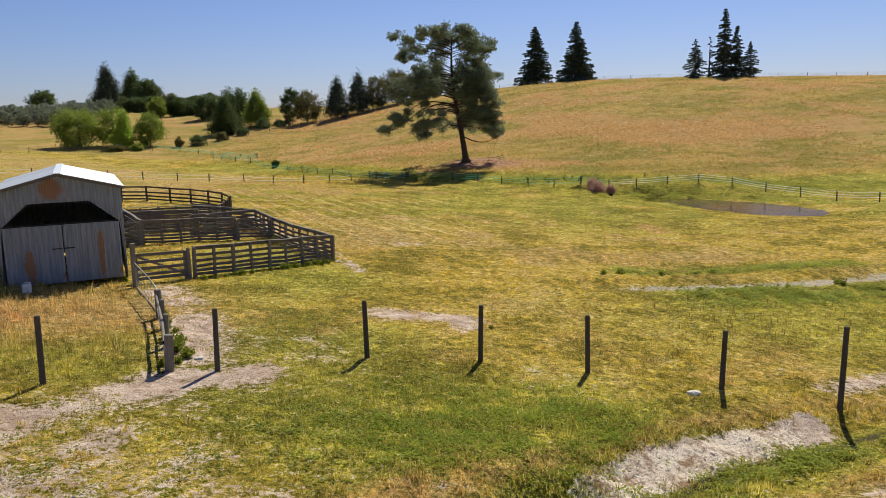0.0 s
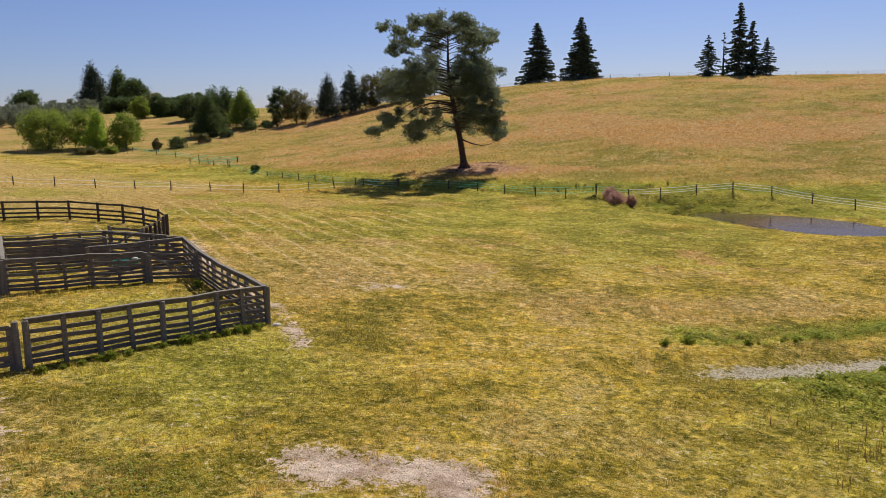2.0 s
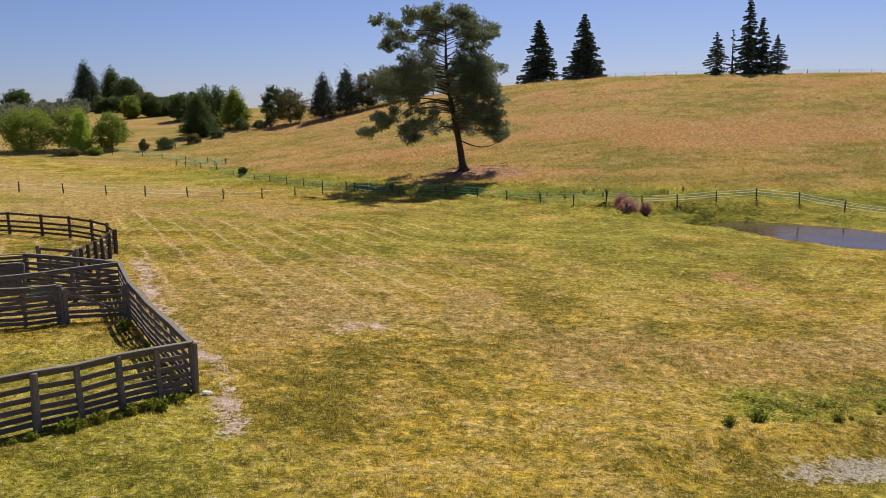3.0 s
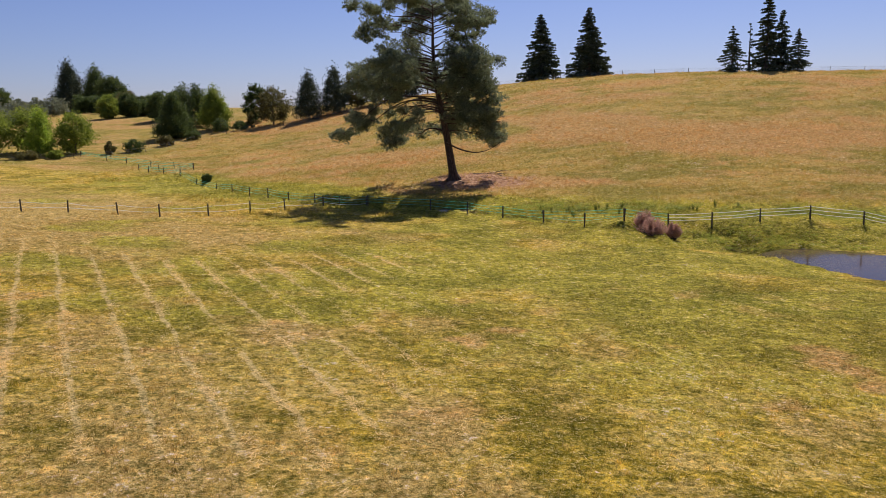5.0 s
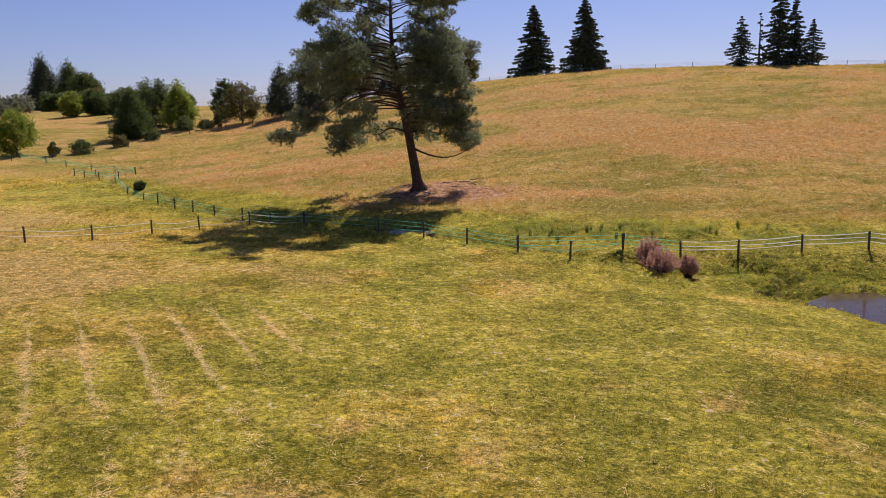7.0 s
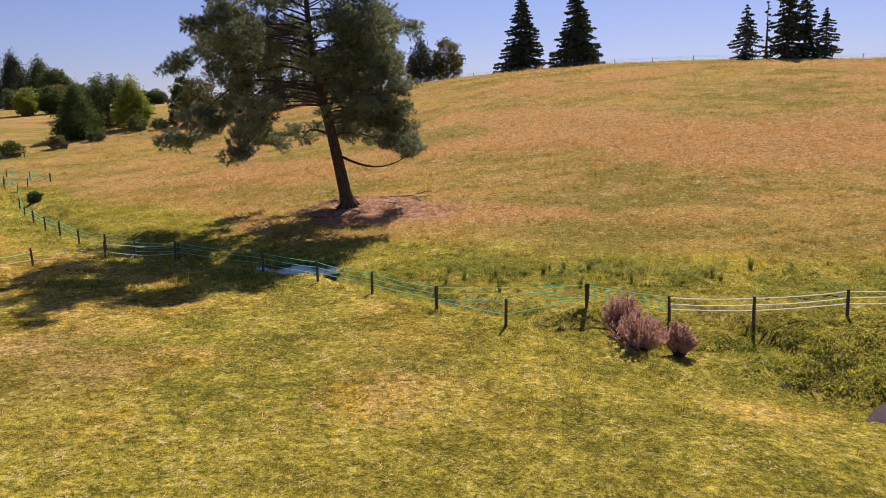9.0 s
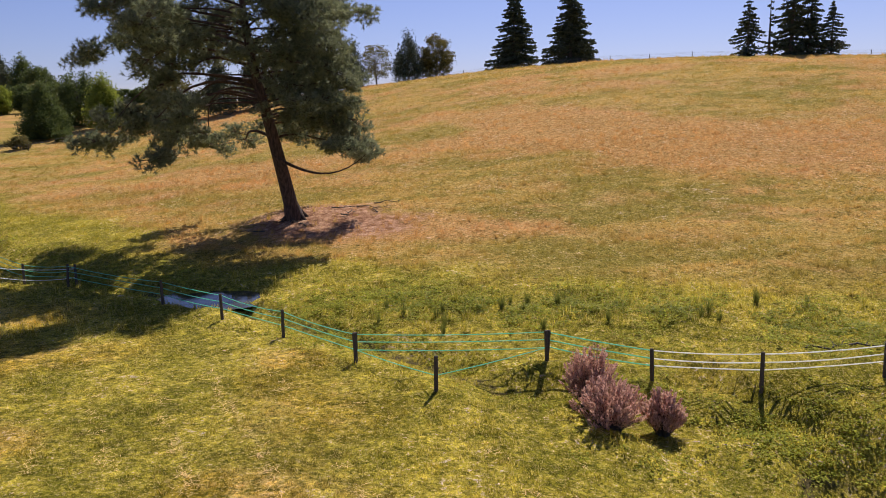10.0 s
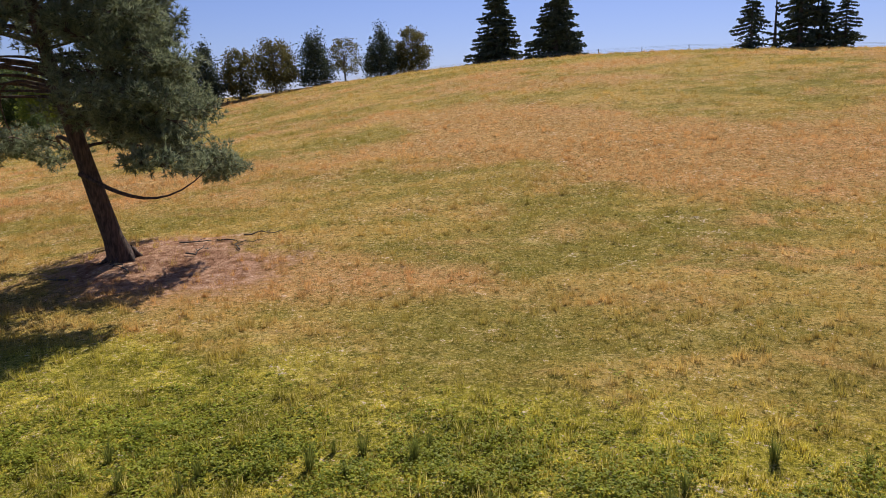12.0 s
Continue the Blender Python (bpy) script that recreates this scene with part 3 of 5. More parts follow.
def leaf_mesh(name, at, size, rng, long=1.6, out=None, droop=0.0, level=False):
    """Many small diamond leaves, each folded along its rib."""
    n = len(at)
    d = rng.normal(size=(n, 3))
    if out is not None:
        d = d * 0.75 + out
    d[:, 2] -= droop
    d /= np.linalg.norm(d, axis=1)[:, None]
    if level:
        d[:, 2] *= 0.35
    s = np.cross(d, np.array([0, 0, 1.0]) + 0.4 * rng.normal(size=(n, 3)) if level else rng.normal(size=(n, 3)))
    s /= np.linalg.norm(s, axis=1)[:, None] + 1e-9
    w = np.asarray(size).reshape(-1, 1) * np.ones((n, 1)) * rng.uniform(0.7, 1.3, (n, 1))
    nrm = np.cross(d, s)
    co = np.stack([at - d * w * long / 2, at + s * w / 2 + nrm * w * 0.15, at + d * w * long / 2, at - s * w / 2 + nrm * w * 0.15], 1).reshape(-1, 3)
    return raw_mesh(name, co, np.arange(4 * n).reshape(-1, 4), False)


# timber: one board of unit length along x, and posts, shared by all fences
def board_mesh(name, w, t):
    bm = bmesh.new()
    bmesh.ops.create_cube(bm, size=1, matrix=Matrix.Diagonal((1, t, w, 1)))
    bmesh.ops.bevel(bm, geom=[e for e in bm.edges if abs((e.verts[0].co - e.verts[1].co).x) > 0.5], offset=0.008, segments=1, affect="EDGES")
    return mesh_of(name, bm)


def post_mesh(name, r, h, sides=9, deep=0.25, taper=0.92):
    bm = bmesh.new()
    levels = [(-deep, r), (h * 0.5, r * (1 + taper) / 2), (h - 0.02, r * taper), (h, r * taper * 0.82)]
    rings = [[bm.verts.new((k * math.cos(a) * (1 + 0.05 * math.sin(3 * a + z)), k * math.sin(a), z)) for a in np.linspace(0, 2 * math.pi, sides, endpoint=False)] for z, k in levels]
    for lo, hi in zip(rings, rings[1:]):
        for i in range(sides):
            bm.faces.new((lo[i], lo[(i + 1) % sides], hi[(i + 1) % sides], hi[i]))
    bm.faces.new(rings[-1])
    return mesh_of(name, bm)


BOARD = board_mesh("rail", 0.14, 0.045)
BOARD_DARK = board_mesh("rail", 0.14, 0.045)
STICK = board_mesh("brace", 0.12, 0.045)
YARD_POST = post_mesh("post", 0.105, 1.50)
YARD_UPRIGHT = mesh_of("upright", box_bm(0.15, 0.09, 1.64, 0.012, (0, 0, 0.67)))
for m_, s_ in ((BOARD, M_RAIL), (STICK, M_TIMBER), (YARD_POST, M_TIMBER), (YARD_UPRIGHT, M_TIMBER), (BOARD_DARK, M_RAIL_DARK)):
    m_.materials.append(s_)
YARD_POST_DARK = YARD_POST.copy()
YARD_POST_DARK.materials[0] = M_RAIL_DARK
CAP_RAIL = board_mesh("cap_rail", 0.045, 0.17)
CAP_RAIL.materials.append(M_TIMBER)
RAIL_HEIGHTS = (0.15, 0.34, 0.56, 0.82, 1.10, 1.42)


def span(a, b, twist=0.0):
    """The pose that lays a unit board from a to b."""
    a, b = Vector(a), Vector(b)
    d = b - a
    x = d.normalized()
    y = Vector((0, 0, 1)).cross(x).normalized()
    z = x.cross(y)
    m = Matrix((x * d.length, y, z)).transposed().to_4x4()
    m.translation = (a + b) / 2
    return m


def rail_fence(points, label, group, step=1.25, dark=False, posts=True, levels=RAIL_HEIGHTS, off=0.10):
    """Post-and-rail stock fence through the points: rails on one face, each post and rail a part."""
    x0, y0 = points[0]
    root = thing("timber_fence", x0, y0, label, "fence", group)
    base = root.location.copy()
    rng = random.Random(round(x0 * 31 + y0 * 7))
    stops = []
    for (ax, ay), (bx, by) in zip(points, points[1:]):
        n = max(1, round(math.hypot(bx - ax, by - ay) / step))
        stops += [(ax + (bx - ax) * i / n, ay + (by - ay) * i / n) for i in range(n)]
    stops.append(points[-1])
    at = [Vector((x, y, ground(x, y))) - base for x, y in stops]
    for i, p in enumerate(at):
        a, b = at[max(i - 1, 0)], at[min(i + 1, len(at) - 1)]
        yaw = math.atan2(b.y - a.y, b.x - a.x)
        big = i % 2 == 0 or i == len(at) - 1 or dark
        m = Matrix.Translation(p) @ Euler((rng.uniform(-0.03, 0.03), rng.uniform(-0.03, 0.03), yaw)).to_matrix().to_4x4()
        part("post" if big else "upright", (YARD_POST_DARK if dark else YARD_POST) if big else YARD_UPRIGHT, None, root, m=m)
    for a, b in zip(at, at[1:]):
        n = Vector((-(b - a).y, (b - a).x, 0)).normalized() * off
        for h in levels:
            j = rng.uniform(-0.018, 0.018), rng.uniform(-0.018, 0.018)
            if h == levels[0] and not dark:
                part("cap_rail", CAP_RAIL, None, root, m=span(a + n * 0.4 + Vector((0, 0, 1.53)), b + n * 0.4 + Vector((0, 0, 1.53))))
            part("rail", BOARD_DARK if dark else BOARD, None, root, m=span(a + n + Vector((0, 0, h + j[0])), b + n + Vector((0, 0, h + j[1]))))
    return root


def timber_gate(a, b, label, flip=False, height_=1.32):
    """Boarded gate with a diagonal brace between two heavy posts."""
    root = thing("timber_gate", a[0], a[1], label, "gate", "stockyard gates")
    base = root.location.copy()
    p, q = (Vector((x, y, ground(x, y))) - base for x, y in (a, b))
    d = (q - p).normalized()
    yaw = math.atan2(d.y, d.x)
    n = Vector((-d.y, d.x, 0)) * 0.06
    for e in (p, q):
        part("post", YARD_POST, None, root, m=Matrix.Translation(e) @ Matrix.Rotation(yaw, 4, "Z"))
    p2, q2 = p + d * 0.16, q - d * 0.16
    for h in (0.22, 0.42, 0.70, 1.00, 1.34):
        part("rail", BOARD, None, root, m=span(p2 + Vector((0, 0, h)), q2 + Vector((0, 0, h))))
    for e in (p2, q2):
        part("stile", YARD_UPRIGHT, None, root, m=Matrix.Translation(e + n + Vector((0, 0, 0.12))) @ Matrix.Rotation(yaw, 4, "Z") @ Matrix.Diagonal((1, 0.6, 0.82, 1)))
    lo, hi = (p2, q2) if not flip else (q2, p2)
    part("brace", STICK, None, root, m=span(hi + n * 1.2 + Vector((0, 0, 0.26)), lo + n * 1.2 + Vector((0, 0, 1.3))))
    return root


def tape_points(a, b, sag, n=8):
    s = np.linspace(0, 1, n)[:, None]
    p = np.asarray(a)[None] * (1 - s) + np.asarray(b)[None] * s
    p[:, 2] -= (4 * s * (1 - s) * sag)[:, 0]
    return p


def ribbon(name, pts, w, t=0.014):
    """A thin hanging band with thickness."""
    d = np.gradient(pts, axis=0)
    side_ = np.stack([-d[:, 1], d[:, 0], 0 * d[:, 0]], -1)
    side_ /= np.linalg.norm(side_, axis=1)[:, None] + 1e-9
    up = np.array([0, 0, 1.0])
    ring = np.stack([pts + side_ * t + up * w / 2, pts + side_ * t - up * w / 2, pts - side_ * t - up * w / 2, pts - side_ * t + up * w / 2], 1)
    n = len(pts)
    i, j = np.meshgrid(np.arange(n - 1), np.arange(4), indexing="ij")
    k = (j + 1) % 4
    q = np.stack([i * 4 + j, i * 4 + k, (i + 1) * 4 + k, (i + 1) * 4 + j], -1).reshape(-1, 4)
    return raw_mesh(name, ring.reshape(-1, 3), q, False)


FENCE_POST = post_mesh("fence_post", 0.075, 1.22, 8)
FENCE_POST.materials.append(M_POST)


def tape_fence(points, label, tapes, levels=(0.55, 0.82, 1.12), sag=0.06, width=0.035, name="electric_fence", post=None, lean=0.03):
    """Wooden posts with electric tapes from post to post. tapes: a material for each span."""
    root = thing(name, points[0][0], points[0][1], label, "fence")
    base = root.location.copy()
    rng = random.Random(len(points) * 13 + round(points[0][0]))
    at = [Vector((x, y, ground(x, y))) - base for x, y in points]
    for p in at:
        m = Matrix.Translation(p) @ Euler((rng.gauss(0, lean), rng.gauss(0, lean), rng.uniform(0, 6))).to_matrix().to_4x4()
        part("fence_post", post or FENCE_POST, None, root, m=m)
    for i, (a, b) in enumerate(zip(at, at[1:])):
        for h in levels:
            s = sag * rng.uniform(0.2, 2.0)
            part("tape", ribbon("tape", tape_points(a + Vector((0, 0.09, h)), b + Vector((0, 0.09, h)), s), width), tapes(i), root)
    return root


# trees
def crown_points(rng, n_clump, per, profile, h0, h1, spread, lean=(0, 0), skin=0.55, squash=0.8):
    """Leaf places in clumps that fill a crown whose radius at each relative height is profile(u)."""
    u = rng.uniform(0, 1, n_clump * 4)
    r = np.array([profile(k) for k in u])
    keep = rng.uniform(0, 1, len(u)) < (r / r.max()) ** 1.0
    u, r = u[keep][:n_clump], r[keep][:n_clump]
    a = rng.uniform(0, 2 * math.pi, len(u))
    rad = r * (skin + (1 - skin) * rng.uniform(0, 1, len(u)) ** 0.6) * rng.uniform(0.8, 1.12, len(u))
    c = np.stack([np.cos(a) * rad + lean[0] * u, np.sin(a) * rad + lean[1] * u, h0 + (h1 - h0) * u], -1)
    size = spread * rng.uniform(0.6, 1.3, len(c))
    pts = c[:, None] + np.clip(rng.normal(size=(len(c), per, 3)), -1.35, 1.35) * size[:, None, None] * np.array([1, 1, squash])
    out = np.stack([np.cos(a), np.sin(a), np.full(len(a), 0.3)], -1)
    return pts.reshape(-1, 3), np.repeat(out, per, 0), c


def tree(name, x, y, label, h, radius, material, seed, shape="round", low=0.15, clumps=90, per=36, leaf=0.32, trunk=None, bark=None, category="tree", group=""):
    """A tree or shrub: trunk with limbs, and a crown of many leaves in uneven clumps."""
    rng = np.random.default_rng(seed)
    radius, leaf, per = radius * 0.86, leaf * 0.62, int(per * 1.45)
    root = thing(name, x, y, label, category, group)
    prof = {"round": lambda u: radius * math.sqrt(max(0.02, 1 - (2 * u - 0.9) ** 2 / 1.25)),
            "cone": lambda u: radius * (1.02 - u) ** 0.85 * (0.8 + 0.2 * math.sin(u * 40)),
            "spire": lambda u: radius * 1.14 * (1.01 - u) ** 0.88 * min(1.0, 0.62 + 2.2 * u) * (0.92 + 0.08 * math.sin(u * 34 + seed)),
            "egg": lambda u: radius * math.sqrt(max(0.02, 1 - (u - 0.32) ** 2 / (0.12 if u < 0.32 else 0.50)))}[shape]
    pts, out, c = crown_points(rng, clumps, per, prof, h * low, h * 0.97, radius * (0.20 if shape != "cone" else 0.14), squash=0.75 if shape != "spire" else 1.15)
    ang, up_ = np.arctan2(pts[:, 1], pts[:, 0]), pts[:, 2] / h
    lump = 1 + 0.13 * np.sin(3 * ang + seed + 5 * up_) + 0.09 * np.sin(7 * ang - 9 * up_ + 2 * seed)
    pts[:, :2] *= lump[:, None]
    pts[:, 2] = np.maximum(pts[:, 2] * (1 + 0.05 * np.sin(2 * ang + seed)), 0.1)
    r0 = trunk or h * 0.022
    steps = np.linspace(0, 1, 7)
    wob = np.stack([0.02 * h * np.sin(3 * steps + seed), 0.02 * h * np.sin(2.3 * steps + seed * 2), steps * h * 0.85], -1)
    wob[:, :2] -= wob[0, :2]
    wob[0, 2] = -0.3
    bits = [(wob, r0 * (1.15 - steps), 7)]
    for e in c[:: max(1, len(c) // 14)]:
        t = min(max(e[2] / h * 0.6, 0.08), 0.75)
        p = np.array([np.interp(t, steps, wob[:, k]) for k in range(3)])
        s = np.linspace(0, 1, 4)[:, None]
        mid = p * (1 - s) + e * s
        mid[:, 2] += (np.sin(s * 3.14) * 0.06 * h)[:, 0] * (1 if shape != "cone" else -0.3)
        bits.append((mid, r0 * 0.42 * (1.1 - s[:, 0]), 5))
    part("trunk", tubes("trunk", bits), bark or M_BARK, root)
    part("crown", leaf_mesh("crown", pts, leaf, rng, 1.7, out * 0.6, 0.1), material, root)
    return root


def spruce(name, x, y, label, h, radius, seed, material=None, tiers=26, gappy=0.0, group="", sink=0.0):
    """A spruce: straight trunk, whorls of drooping boughs with hanging sprays."""
    rng = np.random.default_rng(seed)
    root = thing(name, x, y, label, "tree", group)
    s = np.linspace(0, 1, 8)
    bits = [(np.stack([0 * s, 0 * s, -0.4 + s * (h + 0.4)], -1), 0.026 * h * (1.02 - s) + 0.015, 8)]
    leaves, outs = [], []
    for i in range(tiers):
        u = 0.05 + 0.94 * (i / (tiers - 1)) ** 0.92
        for _ in range(rng.integers(9, 13)):
            if rng.uniform() < gappy:
                continue
            a = rng.uniform(0, 2 * math.pi)
            ln = radius * (1.03 - u) ** 0.8 * 1.12 * rng.uniform(0.70, 1.10) * (0.86 + 0.14 * min(1, u / 0.1))
            q = np.linspace(0, 1, 5)
            d = np.array([math.cos(a), math.sin(a)])
            z = u * h + ln * (-0.10 * q - 0.28 * q * q + 0.20 * q ** 4)
            line = np.stack([d[0] * q * ln, d[1] * q * ln, z], -1)
            bits.append((line, (0.012 * h * (1.05 - u)) * (1.05 - q) * 0.5 + 0.008, 4))
            n = int(10 + ln * 13)
            t = rng.uniform(0.12, 1.0, n)
            p = np.stack([np.interp(t, q, line[:, k]) for k in range(3)], -1)
            wide = rng.normal(size=n) * 0.17 * ln * (1.15 - t)
            p[:, 0] += -d[1] * wide
            p[:, 1] += d[0] * wide
            p[:, 2] -= np.abs(rng.normal(size=n)) * 0.12 * (1 - u) * ln ** 0.5 + 0.03
            leaves.append(p)
            outs.append(np.tile([d[0], d[1], -0.35], (n, 1)))
    part("trunk", tubes("trunk", bits), M_BARK, root)
    pts = np.concatenate(leaves)
    part("crown", leaf_mesh("crown", pts, 0.36 * (h / 18) ** 0.5, rng, 2.2, np.concatenate(outs)), material or M_SPRUCE, root)
    return root

# ---- front fence line: bare posts with no wire yet ----
DEER_POST = post_mesh("fence_post", 0.085, 1.9, 9, 0.4, 0.9)
DEER_POST.materials.append(M_POST)
for i, (x, y) in enumerate([(-10.94, 19.77), (-6.86, 21.84), (-2.62, 23.8), (1.05, 24.2), (4.48, 23.73), (8.47, 22.79), (11.72, 21.9)]):
    p = tagged(new("fence_post", DEER_POST), "tall dark wooden post standing alone in the grass", "fence post", "bare posts along the drain")
    p.matrix_basis = Matrix.Translation((x, y, ground(x, y))) @ Euler((0.02 * math.sin(i * 2.1), 0.025 * math.sin(i * 1.3 + 1), i)).to_matrix().to_4x4() @ Matrix.Diagonal((1, 1, 1.38 if i == 6 else 1.0, 1))

# ---- stockyards ----
RACE = (0.14, 0.31, 0.48, 0.65, 0.82, 0.99, 1.16, 1.36)
YARD = "weathered grey timber rail fence of the stockyards"
rail_fence([(-12.3, 36.8), (-6.55, 43.7)], YARD, "stockyard fences", 1.13, off=0.1)
rail_fence([(-6.55, 43.7), (-11.9, 52.5), (-14.1, 56.8)], YARD, "stockyard fences", 1.25, off=0.1)
rail_fence([(-14.1, 56.8), (-16.4, 57.4), (-19.2, 58.2)], YARD, "stockyard fences", 1.25)
rail_fence([(-19.2, 58.2), (-23.2, 54.8), (-29, 50.2)], YARD, "stockyard fences", 1.25, levels=RACE)
rail_fence([(-14.3, 51.3), (-19.0, 47.6)], YARD, "stockyard fences", 1.2)
rail_fence([(-21.2, 45.9), (-27.0, 41.4)], YARD, "stockyard fences", 1.2)
rail_fence([(-14.1, 56.8), (-17.6, 52.6)], YARD, "stockyard fences", 1.2)
rail_fence([(-19.0, 47.6), (-23.2, 54.8)], YARD, "stockyard fences", 1.2, levels=RACE)
rail_fence([(-18.2, 56.0), (-22.0, 52.9), (-27.6, 48.6)], "close-boarded grey timber race inside the stockyards", "stockyard fences", 1.4, levels=RACE)
timber_gate((-14.35, 34.55), (-12.5, 36.6), "closed grey timber gate with a diagonal brace")
timber_gate((-12.0, 52.4), (-14.2, 51.35), "closed grey timber gate inside the stockyards", True)
timber_gate((-19.1, 47.5), (-21.1, 45.95), "closed grey timber gate inside the stockyards")
cx, cy, rr = -28.5, 63.2, 10.6
arc = [(cx + rr * math.cos(a), cy + rr * math.sin(a)) for a in np.linspace(radians(28), radians(205), 15)]
rail_fence(arc, "dark brown round pen of curved timber rails", "stockyard fences", 2.6, dark=True, levels=(0.24, 0.55, 0.90, 1.40))
rail_fence([(-17.7, 60.6), (-18.3, 64.5), (-19.14, 68.1)], YARD, "stockyard fences", 1.5, dark=True)
timber_gate((-17.8, 60.4), (-20.2, 61.2), "dark timber gate of the round pen")

# ---- tape fences ----
tape_fence([(-51.4, 178.5), (-47.0, 174.0), (-42.4, 169.0), (-36, 157.5), (-29.9, 147.3), (-26.2, 142), (-22.6, 137.1), (-19.3, 133.0), (-16, 129.3), (-12.2, 125.3), (-9, 122.5), (-5.7, 120.9), (1.2, 116.4), (4.95, 113.6), (8.25, 111.2), (11.75, 107.9), (19.1, 107.5)],
           "wooden posts with teal electric tape beside the creek", lambda i: M_TAPE_GREEN, (0.50, 0.82, 1.12), 0.06, 0.026)
tape_fence([(11.75, 107.9), (14.9, 104.4), (19.1, 107.5)], "short wooden post with slack teal electric tape", lambda i: M_TAPE_GREEN, levels=(0.5,), sag=0.03, width=0.026)
tape_fence([(19.1, 107.5), (22.75, 106.1), (26.2, 104.8), (30.4, 104.7), (34.4, 103.9), (38.6, 103.0), (41.8, 99.8), (44.7, 96.1), (47.3, 92.3), (50.2, 88.3), (53.5, 84.0)],
           "wooden posts with pale green electric tape above the pond", lambda i: M_TAPE_GREEN if i < 1 else M_TAPE_WHITE, sag=0.04, width=0.036)
tape_fence([(-66, 112), (-60, 112), (-54.5, 112.5), (-49.5, 113), (-44.5, 113.5), (-39.4, 113.5), (-34.8, 113.6), (-29.2, 112), (-24.6, 110.6), (-20.7, 113), (-17.5, 116.8), (-14.5, 119.7), (-10.7, 121.8), (-6.0, 122.5)],
           "wooden posts with slack white electric tape across the paddock", lambda i: M_TAPE_WHITE, levels=(0.45, 0.95), sag=0.12, width=0.032)
tape_fence([(-43.4, 179.3), (-48.2, 183.0), (-54.5, 188.0), (-61.5, 193.6), (-68.1, 199.5), (-76.3, 205.7)], "wooden posts with teal electric tape in the valley", lambda i: M_TAPE_GREEN, sag=0.08, width=0.05)
tape_fence([(-54.1, 181.0), (-49.4, 178.4), (-44.5, 175.3), (-43.4, 179.3)], "wooden posts with teal electric tape in the valley", lambda i: M_TAPE_GREEN, sag=0.08, width=0.05)

WIRE_LEVELS = (0.35, 0.65, 0.95, 1.15)
tape_fence([(-125, 187), (-116.5, 187.5), (-108.2, 188.6), (-102.5, 191), (-97, 196), (-90.5, 199), (-83.5, 201), (-76.5, 203), (-69.8, 205.5), (-65, 213), (-61.5, 222), (-58, 231), (-53.5, 239), (-47.5, 245)],
           "old wooden posts with fence wire along the valley foot", lambda i: M_WIRE, WIRE_LEVELS, 0.02, 0.02, "wire_fence")
tape_fence([(-40, 245.5), (-31, 247), (-22.5, 254), (-14, 262), (-5, 271), (4, 278.5), (12, 282), (20.5, 280), (29, 274.5), (37.5, 269), (45.5, 263.5), (53, 257), (60, 250), (67.5, 244.5), (76.5, 242), (85.5, 241.5), (94.5, 242), (103.5, 242), (112.5, 242), (121.5, 242), (131, 242), (141, 242), (152, 242)],
           "thin wooden posts with fence wire along the ridge", lambda i: M_WIRE, WIRE_LEVELS, 0.02, 0.02, "wire_fence")

# ---- corrugated iron shed ----
def corrugated(name, length, low, high, material, amp=0.016, pitch=0.11, rust=()):
    """An upright sheet along x with its ridges running up; low and high give its edges along it. rust: spots (x, z, wide, tall)."""
    n = int(length / pitch * 5)
    x = np.linspace(0, length, n)
    rows = 9
    lo, hi = np.array([low(k) for k in x]), np.array([high(k) for k in x])
    s = np.linspace(0, 1, rows)[:, None]
    z = lo[None] * (1 - s) + hi[None] * s
    y = np.broadcast_to(amp * np.sin(x / pitch * 2 * math.pi), z.shape)
    xx = np.broadcast_to(x, z.shape)
    front = np.stack([xx, y - 0.004, z], -1).reshape(-1, 3)
    back = np.stack([xx, y + 0.004, z], -1).reshape(-1, 3)
    i = (np.arange(rows - 1)[:, None] * n + np.arange(n - 1)[None]).ravel()
    q = np.stack([i, i + 1, i + 1 + n, i + n], -1)
    m = rows * n
    me = raw_mesh(name, np.concatenate([front, back]), np.concatenate([q, q[:, ::-1] + m]))
    r = np.zeros(m)
    for rx, rz, w, t in rust:
        r = np.maximum(r, np.exp(-((front[:, 0] - rx) / w) ** 2 - ((front[:, 2] - rz) / t) ** 2))
    float_layer(me, "rust", np.concatenate([r, r]))
    me.materials.append(material)
    return me


